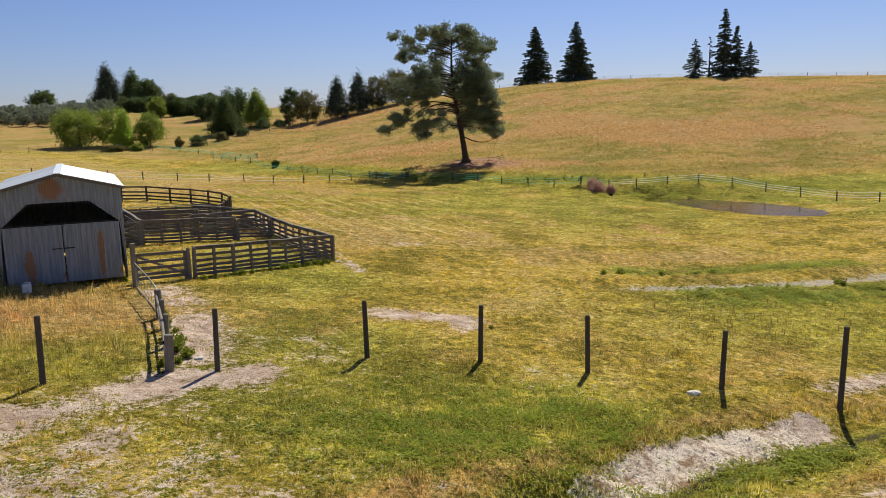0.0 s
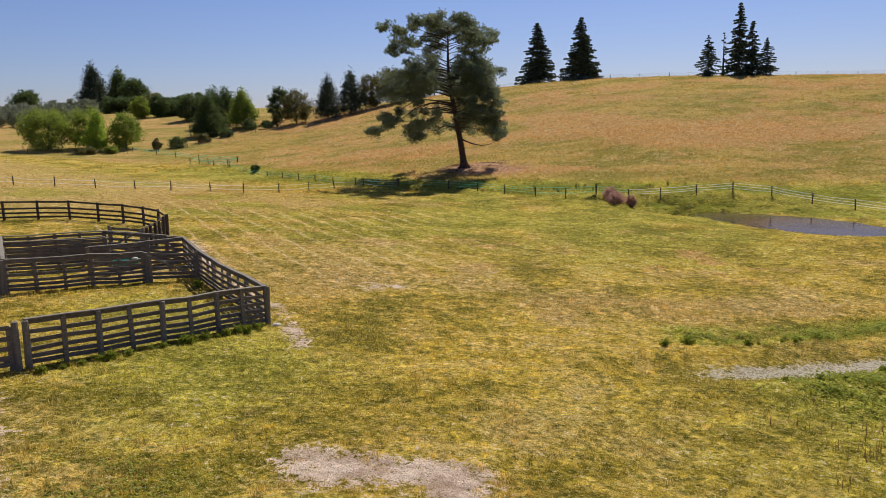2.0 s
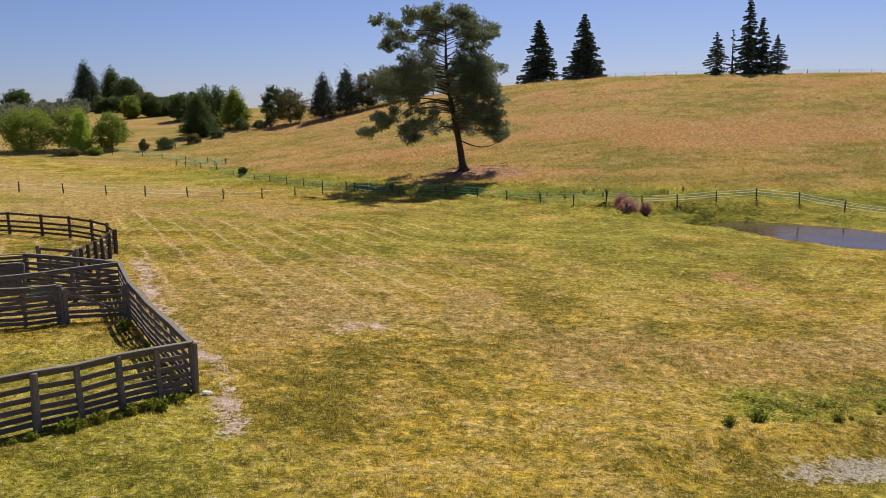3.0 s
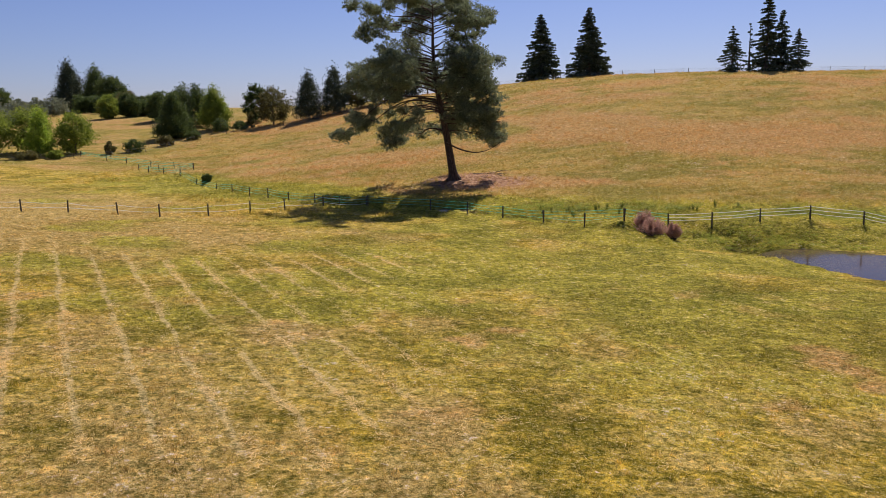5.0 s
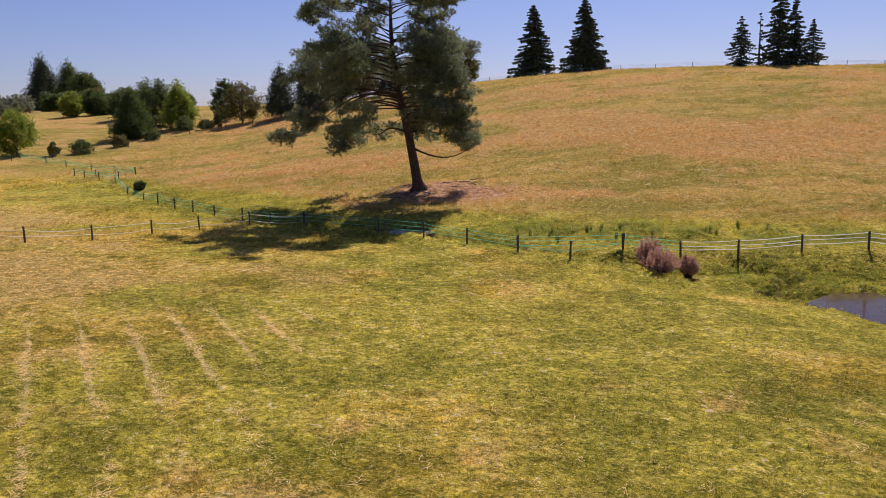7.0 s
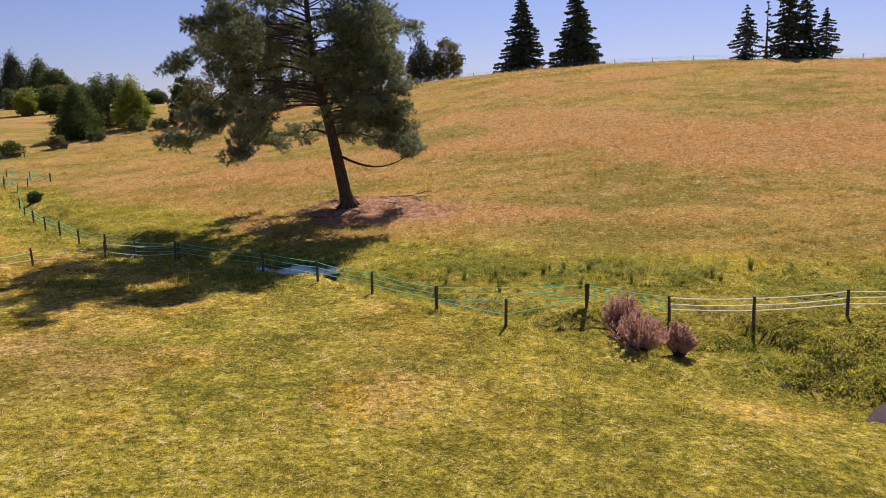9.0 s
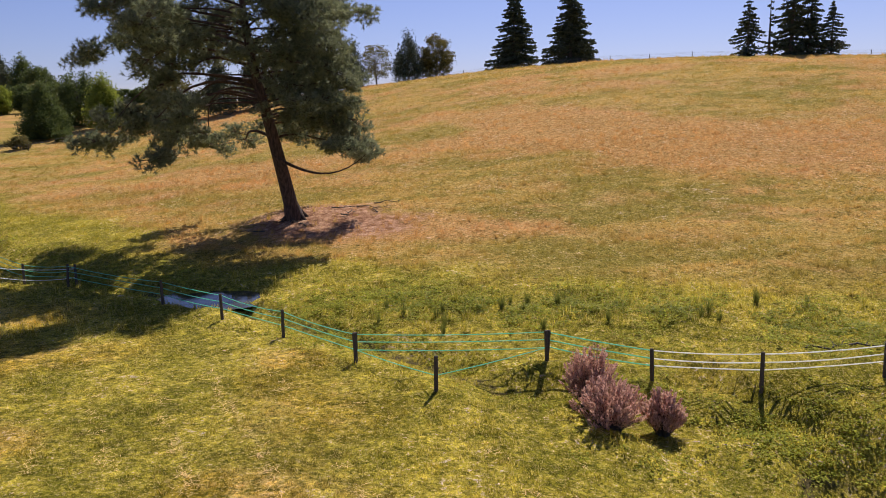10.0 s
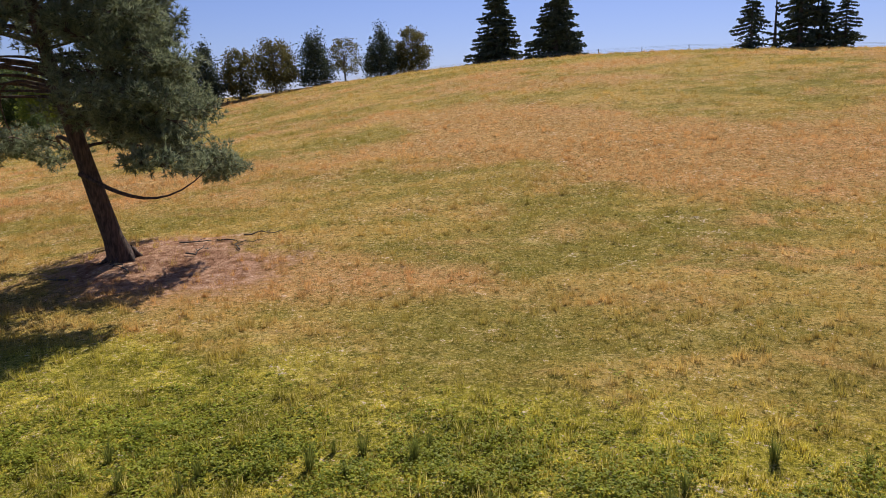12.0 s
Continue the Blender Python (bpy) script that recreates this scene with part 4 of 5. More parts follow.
def shed(x, y, yaw, width, depth, eave, ridge):
    root = thing("shed", x, y, "grey corrugated iron shed with double doors and pale roof", "shed", turn=yaw, z=ground(x, y) - 0.12)
    slope = (ridge - eave) / (width / 2)
    door_h = 2.68

    def roofline(k):
        return eave + slope * (width / 2 - abs(k - width / 2))

    def opening(k):
        return float(np.interp(k, [0, 0.16, 1.25, 3.75, 4.94, width], [0.0, door_h, 3.68, 3.68, door_h, 0.0]))

    part("front_wall", corrugated("front_wall", width, lambda k: opening(k), lambda k: roofline(k), M_IRON, rust=[(2.3, 4.35, 0.5, 0.45)]), None, root, m=pose(0, 0, 0))
    part("back_wall", corrugated("back_wall", width, lambda k: 0, lambda k: roofline(k), M_IRON), None, root, m=pose(0, depth, 0))
    for k in (0, width):
        part("side_wall", corrugated("side_wall", depth, lambda u: 0, lambda u: eave, M_IRON), None, root, m=pose(k, 0, 0, 0, 0, 90))
    for s in (0, 1):
        w = 2.34
        door = part("door", corrugated("door", w, lambda u: 0.06, lambda u: door_h, M_IRON, 0.012, rust=[(0.95, 0.85, 0.22, 0.7)] if s == 0 else [(1.5, 1.5, 0.12, 1.1)]), None, root, "corrugated iron door leaf streaked with rust", m=pose(0.18 + s * (w + 0.05), -0.07, 0))
        part("door_frame", box_bm(w, 0.05, 0.09, 0.008, (w / 2, 0.04, door_h - 0.05)), M_STEEL, door)
        part("door_frame", box_bm(w, 0.05, 0.09, 0.008, (w / 2, 0.04, 0.12)), M_STEEL, door)
        part("latch", box_bm(0.42, 0.04, 0.045, 0.006, (w - 0.25 if s == 0 else 0.22, -0.035, 1.62)), M_STEEL, door, "dark steel bolt")
    part("door_track", box_bm(width - 0.2, 0.06, 0.07, 0.01, (width / 2, 0.03, door_h + 0.04)), M_STEEL, root)
    for k in (0.07, width - 0.07):
        part("corner_post", box_bm(0.10, 0.10, eave - 0.1, 0.01, (k, 0.07, eave / 2 - 0.05)), M_POST, root)
    over = 0.18
    for s in (-1, 1):
        half = math.hypot(width / 2 + over, slope * (width / 2 + over))
        me = corrugated("roof_sheet", depth + 0.4, lambda u: 0.0, lambda u: half, M_ROOF, 0.014, 0.14)
        up = Vector((-s, 0, slope)).normalized()
        along_ = Vector((0, 1, 0))
        nrm = up.cross(along_)
        m = Matrix((along_, nrm if nrm.z > 0 else -nrm, up)).transposed().to_4x4()
        m.translation = (width / 2 + s * (width / 2 + over), -0.2, eave - slope * over + 0.03)
        part("roof_sheet", me, None, root, "pale weathered iron roof", m=m)
    part("ridge_cap", box_bm(0.34, depth + 0.4, 0.03, 0.01, (width / 2, depth / 2, ridge + 0.05)), M_ROOF, root)
    for s in (0, 1):
        part("barge_board", BOARD, None, root, m=span((width / 2, -0.2, ridge + 0.0), (width / 2 + (2 * s - 1) * (width / 2 + over), -0.2, eave - slope * over)))
    return root


shed(-19.5, 33.0, radians(25.5), 5.1, 9.6, 4.25, 4.92)


def jerrycan(x, y):
    root = thing("jerrycan", x, y, "white plastic jerrycan standing in the grass", "container", turn=0.5)
    bm = box_bm(0.36, 0.28, 0.42, 0.05, (0, 0, 0.21))
    part("body", bm, M_WHITE, root)
    part("handle", tubes("handle", [(np.array([[-0.1, 0, 0.41], [-0.08, 0, 0.48], [0.08, 0, 0.48], [0.1, 0, 0.41]]), [0.02] * 4, 6)]), M_WHITE, root)
    part("cap", post_mesh("cap", 0.035, 0.06, 10, 0.0), M_WHITE, root, m=pose(0.13, 0.08, 0.41))
    return root


jerrycan(-17.7, 31.6)

# pole barrier and steel gate between shed and front posts
def pole_barrier():
    spots = [(-8.17, 21.55), (-9.1, 23.95), (-10.04, 26.2), (-10.8, 28.0)]
    root = thing("pole_barrier", spots[0][0], spots[0][1], "low wooden posts joined by a weathered pole rail", "fence")
    base = root.location.copy()
    at = [Vector((x, y, ground(x, y))) - base for x, y in spots]
    for i, p in enumerate(at):
        me = post_mesh("post", 0.14 if i in (0, 3) else 0.10, 1.08, 9, 0.3)
        part("post", me, M_TIMBER, root, m=Matrix.Translation(p) @ Euler((0.03 * (i - 1), 0.04, i)).to_matrix().to_4x4())
    for a, b in zip(at, at[1:]):
        e = Vector((-0.1, 0.02, 0))
        part("pole_rail", tubes("pole_rail", [(np.array([a + e + Vector((0, 0, 0.85)), (a + b) / 2 + e + Vector((0, 0, 0.82)), b + e + Vector((0, 0, 0.88))]), [0.055, 0.05, 0.045], 7)]), M_TIMBER, root)
        part("pole_rail", tubes("pole_rail", [(np.array([a + e + Vector((0, 0, 0.4)), b + e + Vector((0, 0, 0.42))]), [0.04, 0.04], 7)]), M_TIMBER, root)
    return root


def steel_gate():
    a, b = (-10.95, 28.35), (-13.9, 33.6)
    root = thing("steel_gate", a[0], a[1], "galvanised tube gate with wire mesh leaning on its posts", "gate")
    base = root.location.copy()
    p, q = (Vector((x, y, ground(x, y) + 0.06)) - base for x, y in (a, b))
    up = Vector((0, 0, 1.0))
    d = q - p
    part("gate_frame", tubes("gate_frame", [(np.array([p, p + up * 0.75, p + up * 0.95 + d * 0.04, p + up * 1.08 + d * 0.3, q + up * 1.1, q]), [0.026] * 6, 7), (np.array([p, q]), [0.026] * 2, 7)]), M_WIRE, root)
    for k in range(1, 6):
        part("wire", tubes("wire", [(np.array([p + up * 0.17 * k, q + up * 0.17 * k]), [0.007] * 2, 4)]), M_WIRE, root)
    for k in range(1, 7):
        part("wire", tubes("wire", [(np.array([p + d * k / 7, p + d * k / 7 + up]), [0.007] * 2, 4)]), M_WIRE, root)
    part("gate_post", post_mesh("gate_post", 0.12, 1.95, 9, 0.3), M_TIMBER, root, m=Matrix.Translation(q + d.normalized() * 0.25))
    return root


pole_barrier()
steel_gate()


def trough(x, y, yaw):
    root = thing("water_trough", x, y, "small teal plastic water trough in the yards", "trough", turn=yaw)
    bm = box_bm(1.3, 0.55, 0.42, 0.05, (0, 0, 0.21))
    top = [f for f in bm.faces if f.normal.z > 0.9]
    bmesh.ops.inset_region(bm, faces=top, thickness=0.06)
    for f in [f for f in bm.faces if f.normal.z > 0.9 and f.calc_area() > 0.4]:
        for v in f.verts:
            v.co.z -= 0.25
    part("basin", bm, M_TEAL, root)
    part("float_cover", box_bm(0.3, 0.5, 0.06, 0.01, (0.45, 0, 0.44)), M_WHITE, root)
    return root


trough(-17.0, 55.6, 0.3)


def rock(x, y, r, seed, label):
    bm = bmesh.new()
    bmesh.ops.create_icosphere(bm, subdivisions=2, radius=r)
    rng = random.Random(seed)
    for v in bm.verts:
        v.co = Vector((v.co.x * 1.3, v.co.y, v.co.z * 0.55)) * (1 + 0.35 * noise.noise(v.co * (1.6 / r) + Vector((seed, 0, 0)))) * rng.uniform(0.95, 1.05)
    me = mesh_of("stone", bm)
    me.materials.append(M_STONE)
    ob = tagged(new("stone", me), label, "stone")
    ob.location = (x, y, ground(x, y) + r * 0.15)


rock(7.42, 22.21, 0.17, 1, "pale flat stone lying in the grass")
rock(-6.2, 43.55, 0.15, 2, "pale concrete lump at the foot of a corner post")
rock(-7.75, 22.9, 0.13, 3, "pale stone beside a wooden post")

# ---- the big leaning pine ----
def big_pine(x, y):
    rng = np.random.default_rng(11)
    root = thing("pine_tree", x, y, "tall old pine with a leaning trunk and ragged dark crown", "tree")
    h = 22.4
    s = np.linspace(0, 1, 14)
    axis = np.stack([-2.9 * (1 - np.exp(-1.8 * s)) + 0.25 * np.sin(s * 7), -3.6 * (1 - np.exp(-2.2 * s)), -0.4 + s * (h - 0.6)], -1)
    rad = 0.50 * (1 - s) ** 0.85 + 0.05 + 0.28 * np.exp(-s * 45)
    bits = [(axis, rad, 14)]
    for k in range(7):
        a = k * 0.9 + 0.2
        q = np.linspace(0, 1, 5)
        bits.append((np.stack([np.cos(a) * (0.35 + 1.1 * q), np.sin(a) * (0.35 + 1.1 * q), 0.55 * (1 - q) ** 2 - 0.15 * q], -1), 0.22 * (1.1 - q), 6))
    part("trunk", tubes("trunk", bits), M_PINE_BARK, root, "dark furrowed bark, roots spreading at the foot")
    limbs, tips, dirs = [], [], []

    def pompom(b, e, rr):
        """A dense flattened bunch of needle tufts at the end of a twig."""
        n = int(18 + 20 * rr)
        v = rng.normal(size=(n, 3))
        v /= np.linalg.norm(v, axis=1)[:, None]
        v *= (rng.uniform(0.15, 1.0, n) ** 0.5 * rng.uniform(0.85, 1.12, n))[:, None]
        p = e + v * np.array([1.0, 1.0, 0.62]) * rr
        tips.append(p)
        dirs.append(v * 0.9 + np.array([0, 0, 0.45]))
        for k in range(0, n, 4):
            limbs.append((np.array([b, (b + p[k]) / 2 + [0, 0, 0.06], p[k]]), [0.02, 0.014, 0.006], 3))

    def limb(u, a, ln, rise, sink, pads, size=1.0):
        """One arching limb with its needles gathered in pads; pads: (how far along, bunches in the pad)."""
        p0 = np.array([np.interp(u, s, axis[:, k]) for k in range(3)])
        q = np.linspace(0, 1, 11)
        bend, ph, wob = rng.uniform(-0.6, 0.6), rng.uniform(0, 6), rng.uniform(0.03, 0.09)
        turn = a + bend * q + 0.12 * np.sin(q * 6 + ph)
        line = p0 + np.stack([np.cos(turn) * q * ln, np.sin(turn) * q * ln, ln * (rise * q + wob * np.sin(q * 7 + ph) * q - sink * q * q)], -1)
        limbs.append((line, (0.025 + 0.0095 * ln) * (1.08 - q) ** 1.3 * (1.2 - 0.4 * u), 6))
        for t, bunches in pads:
            b = np.array([np.interp(t, q, line[:, c]) for c in range(3)])
            for k in range(bunches):
                az = a + (k % 2 * 2 - 1) * rng.uniform(0.2, 1.9)
                m = rng.uniform(0.2, 1.75) * size
                w = np.linspace(0, 1, 5)
                lift = rng.uniform(-0.5, 0.55)
                tw = b + np.stack([np.cos(az) * w * m, np.sin(az) * w * m, lift * m * w * (0.4 + 0.6 * w)], -1)
                limbs.append((tw, 0.035 * (1.15 - w), 4))
                pompom(tw[2], tw[-1], size * rng.uniform(0.65, 1.1))

    east, west, north = 0.0, math.pi, math.pi / 2
    # broad western mass, and long limbs hanging below it with gaps between
    for i in range(12):
        u = 0.53 + 0.19 * i / 11 + rng.uniform(-0.012, 0.012)
        ln = rng.uniform(8.0, 11.4) * (1 - 0.2 * (u > 0.67))
        limb(u, west + 1.0 * math.sin(i * 2.4), ln, rng.uniform(0.25, 0.45), 0.34, ((1.0, 6), (0.80, 4), (0.58, 3), (0.36, 1)), 1.05)
    for u, a, ln, sink in ((0.46, 3.05, 12.2, 0.62), (0.48, 3.45, 12.0, 0.56), (0.43, 2.7, 9.4, 0.60), (0.41, 3.6, 7.6, 0.66), (0.47, 2.85, 10.8, 0.50), (0.42, 3.2, 6.6, 0.62), (0.44, 3.9, 8.4, 0.50)):
        limb(u, a, ln, 0.28, sink, ((1.0, 6), (0.84, 4)), 1.0)
    # dense eastern side down to near the ground
    for i in range(20):
        u = 0.31 + 0.44 * i / 19 + rng.uniform(-0.015, 0.015)
        a = east + 1.0 * math.sin(i * 2.4 + 0.5)
        ln = np.interp(u, [0.31, 0.40, 0.58, 0.75], [6.4, 7.2, 7.6, 5.8]) * rng.uniform(0.8, 1.04)
        limb(u, a, ln, rng.uniform(0.15, 0.35), np.interp(u, [0.31, 0.75], [0.56, 0.24]), ((1.0, 6), (0.74, 4), (0.50, 2), (0.28, 1)), 1.0)
    # long limbs up the slope behind, shading the foot of the trunk
    for i in range(12):
        u = 0.30 + 0.42 * i / 11
        limb(u, north + 0.15 + 0.8 * math.sin(i * 2.1 + 1.0), rng.uniform(7.5, 10.0), rng.uniform(0.15, 0.35), np.interp(u, [0.30, 0.7], [0.42, 0.26]), ((1.0, 5), (0.72, 3), (0.45, 2)), 1.05)
    # a few shorter limbs in front, leaving the trunk in view
    for u, a, ln in ((0.56, -0.9, 5.4), (0.63, -2.35, 5.8), (0.71, -0.8, 5.2), (0.49, -2.5, 5.8), (0.43, -0.7, 5.4)):
        limb(u, a, ln, 0.3, 0.35, ((1.0, 5),), 0.9)
    # bare limbs at the waist
    for u, a, ln in ((0.73, 3.0, 7.6), (0.76, 3.6, 7.0), (0.77, 0.2, 5.0), (0.76, 1.2, 5.2), (0.74, 2.2, 5.5)):
        limb(u, a, ln, 0.5, 0.2, ((1.0, 3),), 0.8)
    # the spreading top
    for i in range(24):
        u = 0.82 + 0.17 * i / 23 + rng.uniform(-0.01, 0.01)
        a = i * 2.39996 + 0.7
        to_west = max(0.0, -math.cos(a))
        if math.sin(a) < -0.75 and u < 0.93:
            continue
        ln = np.interp(u, [0.82, 0.88, 1.0], [6.4, 7.0, 3.6]) * (0.92 + 0.50 * to_west) * rng.uniform(0.75, 1.06)
        limb(u, a, ln, np.interp(u, [0.82, 1.0], [0.38, 0.5]), 0.26, ((1.0, 6), (0.72, 5)), 1.0)
    # bare low branch with a curling tip
    q = np.linspace(0, 1, 12)
    limbs.append((np.array([-1.0, -2.0, 4.8]) + np.stack([7.6 * q, -1.6 * q, -1.5 * np.sin(q * 2.6) + 1.6 * q ** 3], -1), 0.13 * (1.05 - q), 6))
    part("branchwork", tubes("branchwork", limbs), M_PINE_BARK, root)
    c, d = np.concatenate(tips), np.concatenate(dirs)
    per = 16
    base = np.repeat(c, per, 0)
    way = rng.normal(size=base.shape) * 0.8 + np.repeat(d, per, 0)
    way /= np.linalg.norm(way, axis=1)[:, None]
    ln = rng.uniform(0.20, 0.42, (len(base), 1))
    sd = np.cross(way, rng.normal(size=base.shape))
    sd /= np.linalg.norm(sd, axis=1)[:, None]
    wd = 0.026
    co = np.stack([base - sd * wd, base + sd * wd, base + way * ln], 1).reshape(-1, 3)
    part("crown", raw_mesh("crown", co, np.arange(len(co)).reshape(-1, 3), False), M_NEEDLE, root, "long dark green needles in loose tufts")
    return root


big_pine(4.0, 136.9)

# ---- spruces on the ridge ----
RIDGE = "spruces on the ridge"
spruce("spruce_tree", 34.1, 288, "broad dark spruce on the ridge top", 21.5, 7.6, 3, group=RIDGE)
spruce("spruce_tree", 46.1, 270, "broad dark spruce on the ridge top", 20.0, 6.8, 4, group=RIDGE)
spruce("spruce_tree", 76.9, 239, "small sparse spruce on the ridge top", 11.3, 4.2, 5, gappy=0.5, group=RIDGE, tiers=18)
spruce("spruce_tree", 84.8, 237, "tall ragged spruce on the ridge top", 20.0, 4.5, 6, gappy=0.42, group=RIDGE)
spruce("spruce_tree", 88.9, 238, "ragged spruce on the ridge top", 15.0, 4.0, 7, gappy=0.48, group=RIDGE)
spruce("spruce_tree", 92.8, 237, "small ragged spruce on the ridge top", 10.4, 4.0, 8, gappy=0.5, group=RIDGE, tiers=18)
spruce("spruce_tree", 81.2, 239, "thin nearly bare dead spruce on the ridge top", 12.0, 2.0, 9, gappy=0.88, group=RIDGE, tiers=18)

# ---- shelter row along the shoulder of the hill ----
ROW = "shelter trees along the shoulder"
tree("shelter_tree", -51.2, 262, "dark evergreen tree in a shelter row", 10.6, 3.2, M_DARK, 21, "egg", 0.06, 110, 40, 0.42, group=ROW)
tree("shelter_tree", -43.5, 250, "broad brownish evergreen tree in a shelter row", 9.8, 4.6, M_OLIVE_DRAB, 22, "round", 0.14, 130, 40, 0.42, group=ROW)
tree("shelter_tree", -33.9, 251, "dark pointed evergreen tree in a shelter row", 12.8, 4.9, M_SPRUCE, 23, "spire", 0.06, 150, 40, 0.42, group=ROW)
tree("shelter_tree", -27.7, 256, "dark pointed evergreen tree in a shelter row", 13.6, 4.8, M_SPRUCE, 24, "spire", 0.06, 150, 40, 0.42, group=ROW)
tree("shelter_tree", -21.9, 262, "olive green evergreen tree in a shelter row", 10.4, 4.0, M_OLIVE_DRAB, 25, "egg", 0.08, 120, 40, 0.42, group=ROW)
tree("shelter_tree", -15.6, 268, "brownish evergreen tree in a shelter row", 11.4, 5.2, M_OLIVE_DRAB, 26, "round", 0.1, 140, 40, 0.45, group=ROW)
tree("shelter_tree", -8.0, 275, "dark pointed evergreen tree in a shelter row", 12.4, 5.2, M_SPRUCE, 27, "spire", 0.06, 150, 40, 0.42, group=ROW)
tree("shelter_tree", -1.8, 281, "open-crowned tree in a shelter row", 9.8, 4.4, M_OLIVE_DRAB, 28, "round", 0.22, 60, 30, 0.40, group=ROW)
tree("shelter_tree", 6.2, 285, "dark pointed evergreen tree in a shelter row", 12.8, 5.0, M_SPRUCE, 29, "spire", 0.05, 150, 40, 0.42, group=ROW)
tree("shelter_tree", 13.4, 289, "rounded brownish evergreen tree in a shelter row", 11.4, 4.8, M_OLIVE_DRAB, 30, "round", 0.06, 140, 40, 0.45, group=ROW)

# ---- trees in the valley ----
VAL = "valley trees"
tree("willow_tree", -97.0, 206, "light green spreading willow by a fence", 10.0, 6.2, M_WILLOW, 31, "round", 0.05, 170, 44, 0.42, group=VAL)
tree("willow_tree", -90.5, 213, "light green spreading willow by a fence", 10.0, 5.0, M_WILLOW, 32, "round", 0.1, 120, 44, 0.42, group=VAL)
tree("poplar_tree", -85.2, 206, "bright light green young poplar", 10.0, 3.6, M_LIGHT, 33, "spire", 0.08, 100, 40, 0.40, group=VAL)
tree("willow_tree", -80.2, 212, "light green rounded willow", 9.0, 4.2, M_WILLOW, 34, "round", 0.06, 120, 44, 0.40, group=VAL)
tree("conifer_tree", -67.0, 239, "dark green dense conifer on the slope", 11.4, 5.2, M_DARK, 35, "spire", 0.03, 260, 50, 0.40, group=VAL)
tree("conifer_tree", -69.8, 262, "dark green rounded conifer behind another", 12.5, 5.6, M_DARK, 46, "egg", 0.04, 200, 46, 0.42, group=VAL)
tree("young_tree", -60.8, 254, "bright green pyramidal tree on the slope", 12.0, 5.0, M_WILLOW, 36, "spire", 0.08, 230, 36, 0.42, group=VAL)
tree("conifer_tree", -86, 285, "dark green dense conifer on the slope", 9.2, 5.2, M_DARK, 37, "round", 0.03, 150, 40, 0.5, group=VAL)
tree("conifer_tree", -104, 304, "dark green conifer on the slope", 7.8, 4.0, M_DARK, 38, "egg", 0.03, 120, 40, 0.5, group=VAL)
tree("young_tree", -109, 298, "bright green rounded tree on the slope", 7.4, 3.6, M_WILLOW, 39, "egg", 0.05, 110, 40, 0.5, group=VAL)
tree("conifer_tree", -100, 310, "dark low rounded evergreen on the slope", 5.5, 4.5, M_DARK, 40, "round", 0.02, 110, 40, 0.5, group=VAL)
for i, (x, y, h, r, mt, lb) in enumerate([(-71.7, 210, 2.6, 1.2, M_OLIVE_DRAB, "small brownish round-headed tree"), (-68.0, 214, 2.6, 2.3, M_DARK, "dark rounded shrub in dry grass"), (-64.2, 224, 2.4, 2.0, M_OLIVE_DRAB, "brownish rounded shrub in dry grass"),
                                          (-60.5, 233, 2.6, 2.0, M_DARK, "dark rounded shrub in dry grass"), (-63.8, 240, 2.6, 2.2, M_DARK, "dark rounded shrub in dry grass"), (-57.0, 246, 3.6, 2.3, M_DARK, "dark rounded shrub in dry grass"),
                                          (-51.5, 246, 2.4, 1.9, M_DARK, "dark low shrub in dry grass"), (-49.5, 249, 4.4, 1.2, M_OLIVE_DRAB, "thin brown sapling in dry grass"), (-84.6, 199.5, 1.6, 2.3, M_OLIVE_DRAB, "brownish low shrub by the fence"), (-80, 202, 1.8, 1.6, M_WILLOW, "pale low shrub by the fence")]):
    tree("shrub", x, y, lb, h, r, mt, 60 + i, "round", 0.04, 50, 34, 0.30, category="shrub", group="slope shrubs")
tree("shrub", -34.6, 158.2, "dark round shrub beside the creek fence", 1.25, 0.75, M_DARK, 59, "round", 0.04, 50, 36, 0.22, category="shrub")

# far woods on the left skyline
tree("conifer_tree", -184, 430, "tall dark conifer on the far rise", 25.0, 9.6, M_SPRUCE, 41, "spire", 0.02, 260, 50, 0.75)
tree("far_tree", -163, 412, "tall dark rounded tree on the far rise", 21.5, 8.8, M_DARK, 42, "spire", 0.02, 220, 44, 0.7, group="far trees")
tree("far_tree", -152, 404, "tall dark rounded tree on the far rise", 15.5, 7.4, M_DARK, 43, "egg", 0.02, 190, 44, 0.7, group="far trees")
tree("far_tree", -212, 414, "spreading tree on the far skyline", 11.5, 6.8, M_DARK, 44, "round", 0.35, 90, 36, 0.8, group="far trees")
rng = random.Random(5)
for i in range(13):
    x = -143 + i * 3.9 + rng.uniform(-1.5, 1.5)
    y = 352 + 16 * math.sin(i * 0.7) + rng.uniform(-6, 6) - 0.12 * (x + 150)
    tree("far_tree", x, y, "dark rounded tree in a far hedge line", rng.uniform(5.0, 7.8), rng.uniform(3.2, 4.8), M_DARK if rng.random() < 0.75 else M_OLIVE_DRAB, 100 + i, "round", 0.02, 60, 34, 0.75, group="far hedge")
olive = tree("olive_tree", -150, 300, "grey-green olive tree in a grove row", 5.2, 3.0, M_OLIVE, 70, "round", 0.12, 44, 26, 0.55, group="olive grove")
for r in range(6):
    for k in range(12):
        x, y = -128 - 7.0 * k - 3.5 * r + rng.uniform(-0.8, 0.8), 270 + 14 * r + 2.0 * k + rng.uniform(-1, 1)
        if r == 0 and k == 3:
            olive.location = (x, y, ground(x, y))
            continue
        copy_thing(olive, pose(x, y, ground(x, y), 0, 0, rng.uniform(0, 360)) @ Matrix.Scale(rng.uniform(0.8, 1.25), 4))

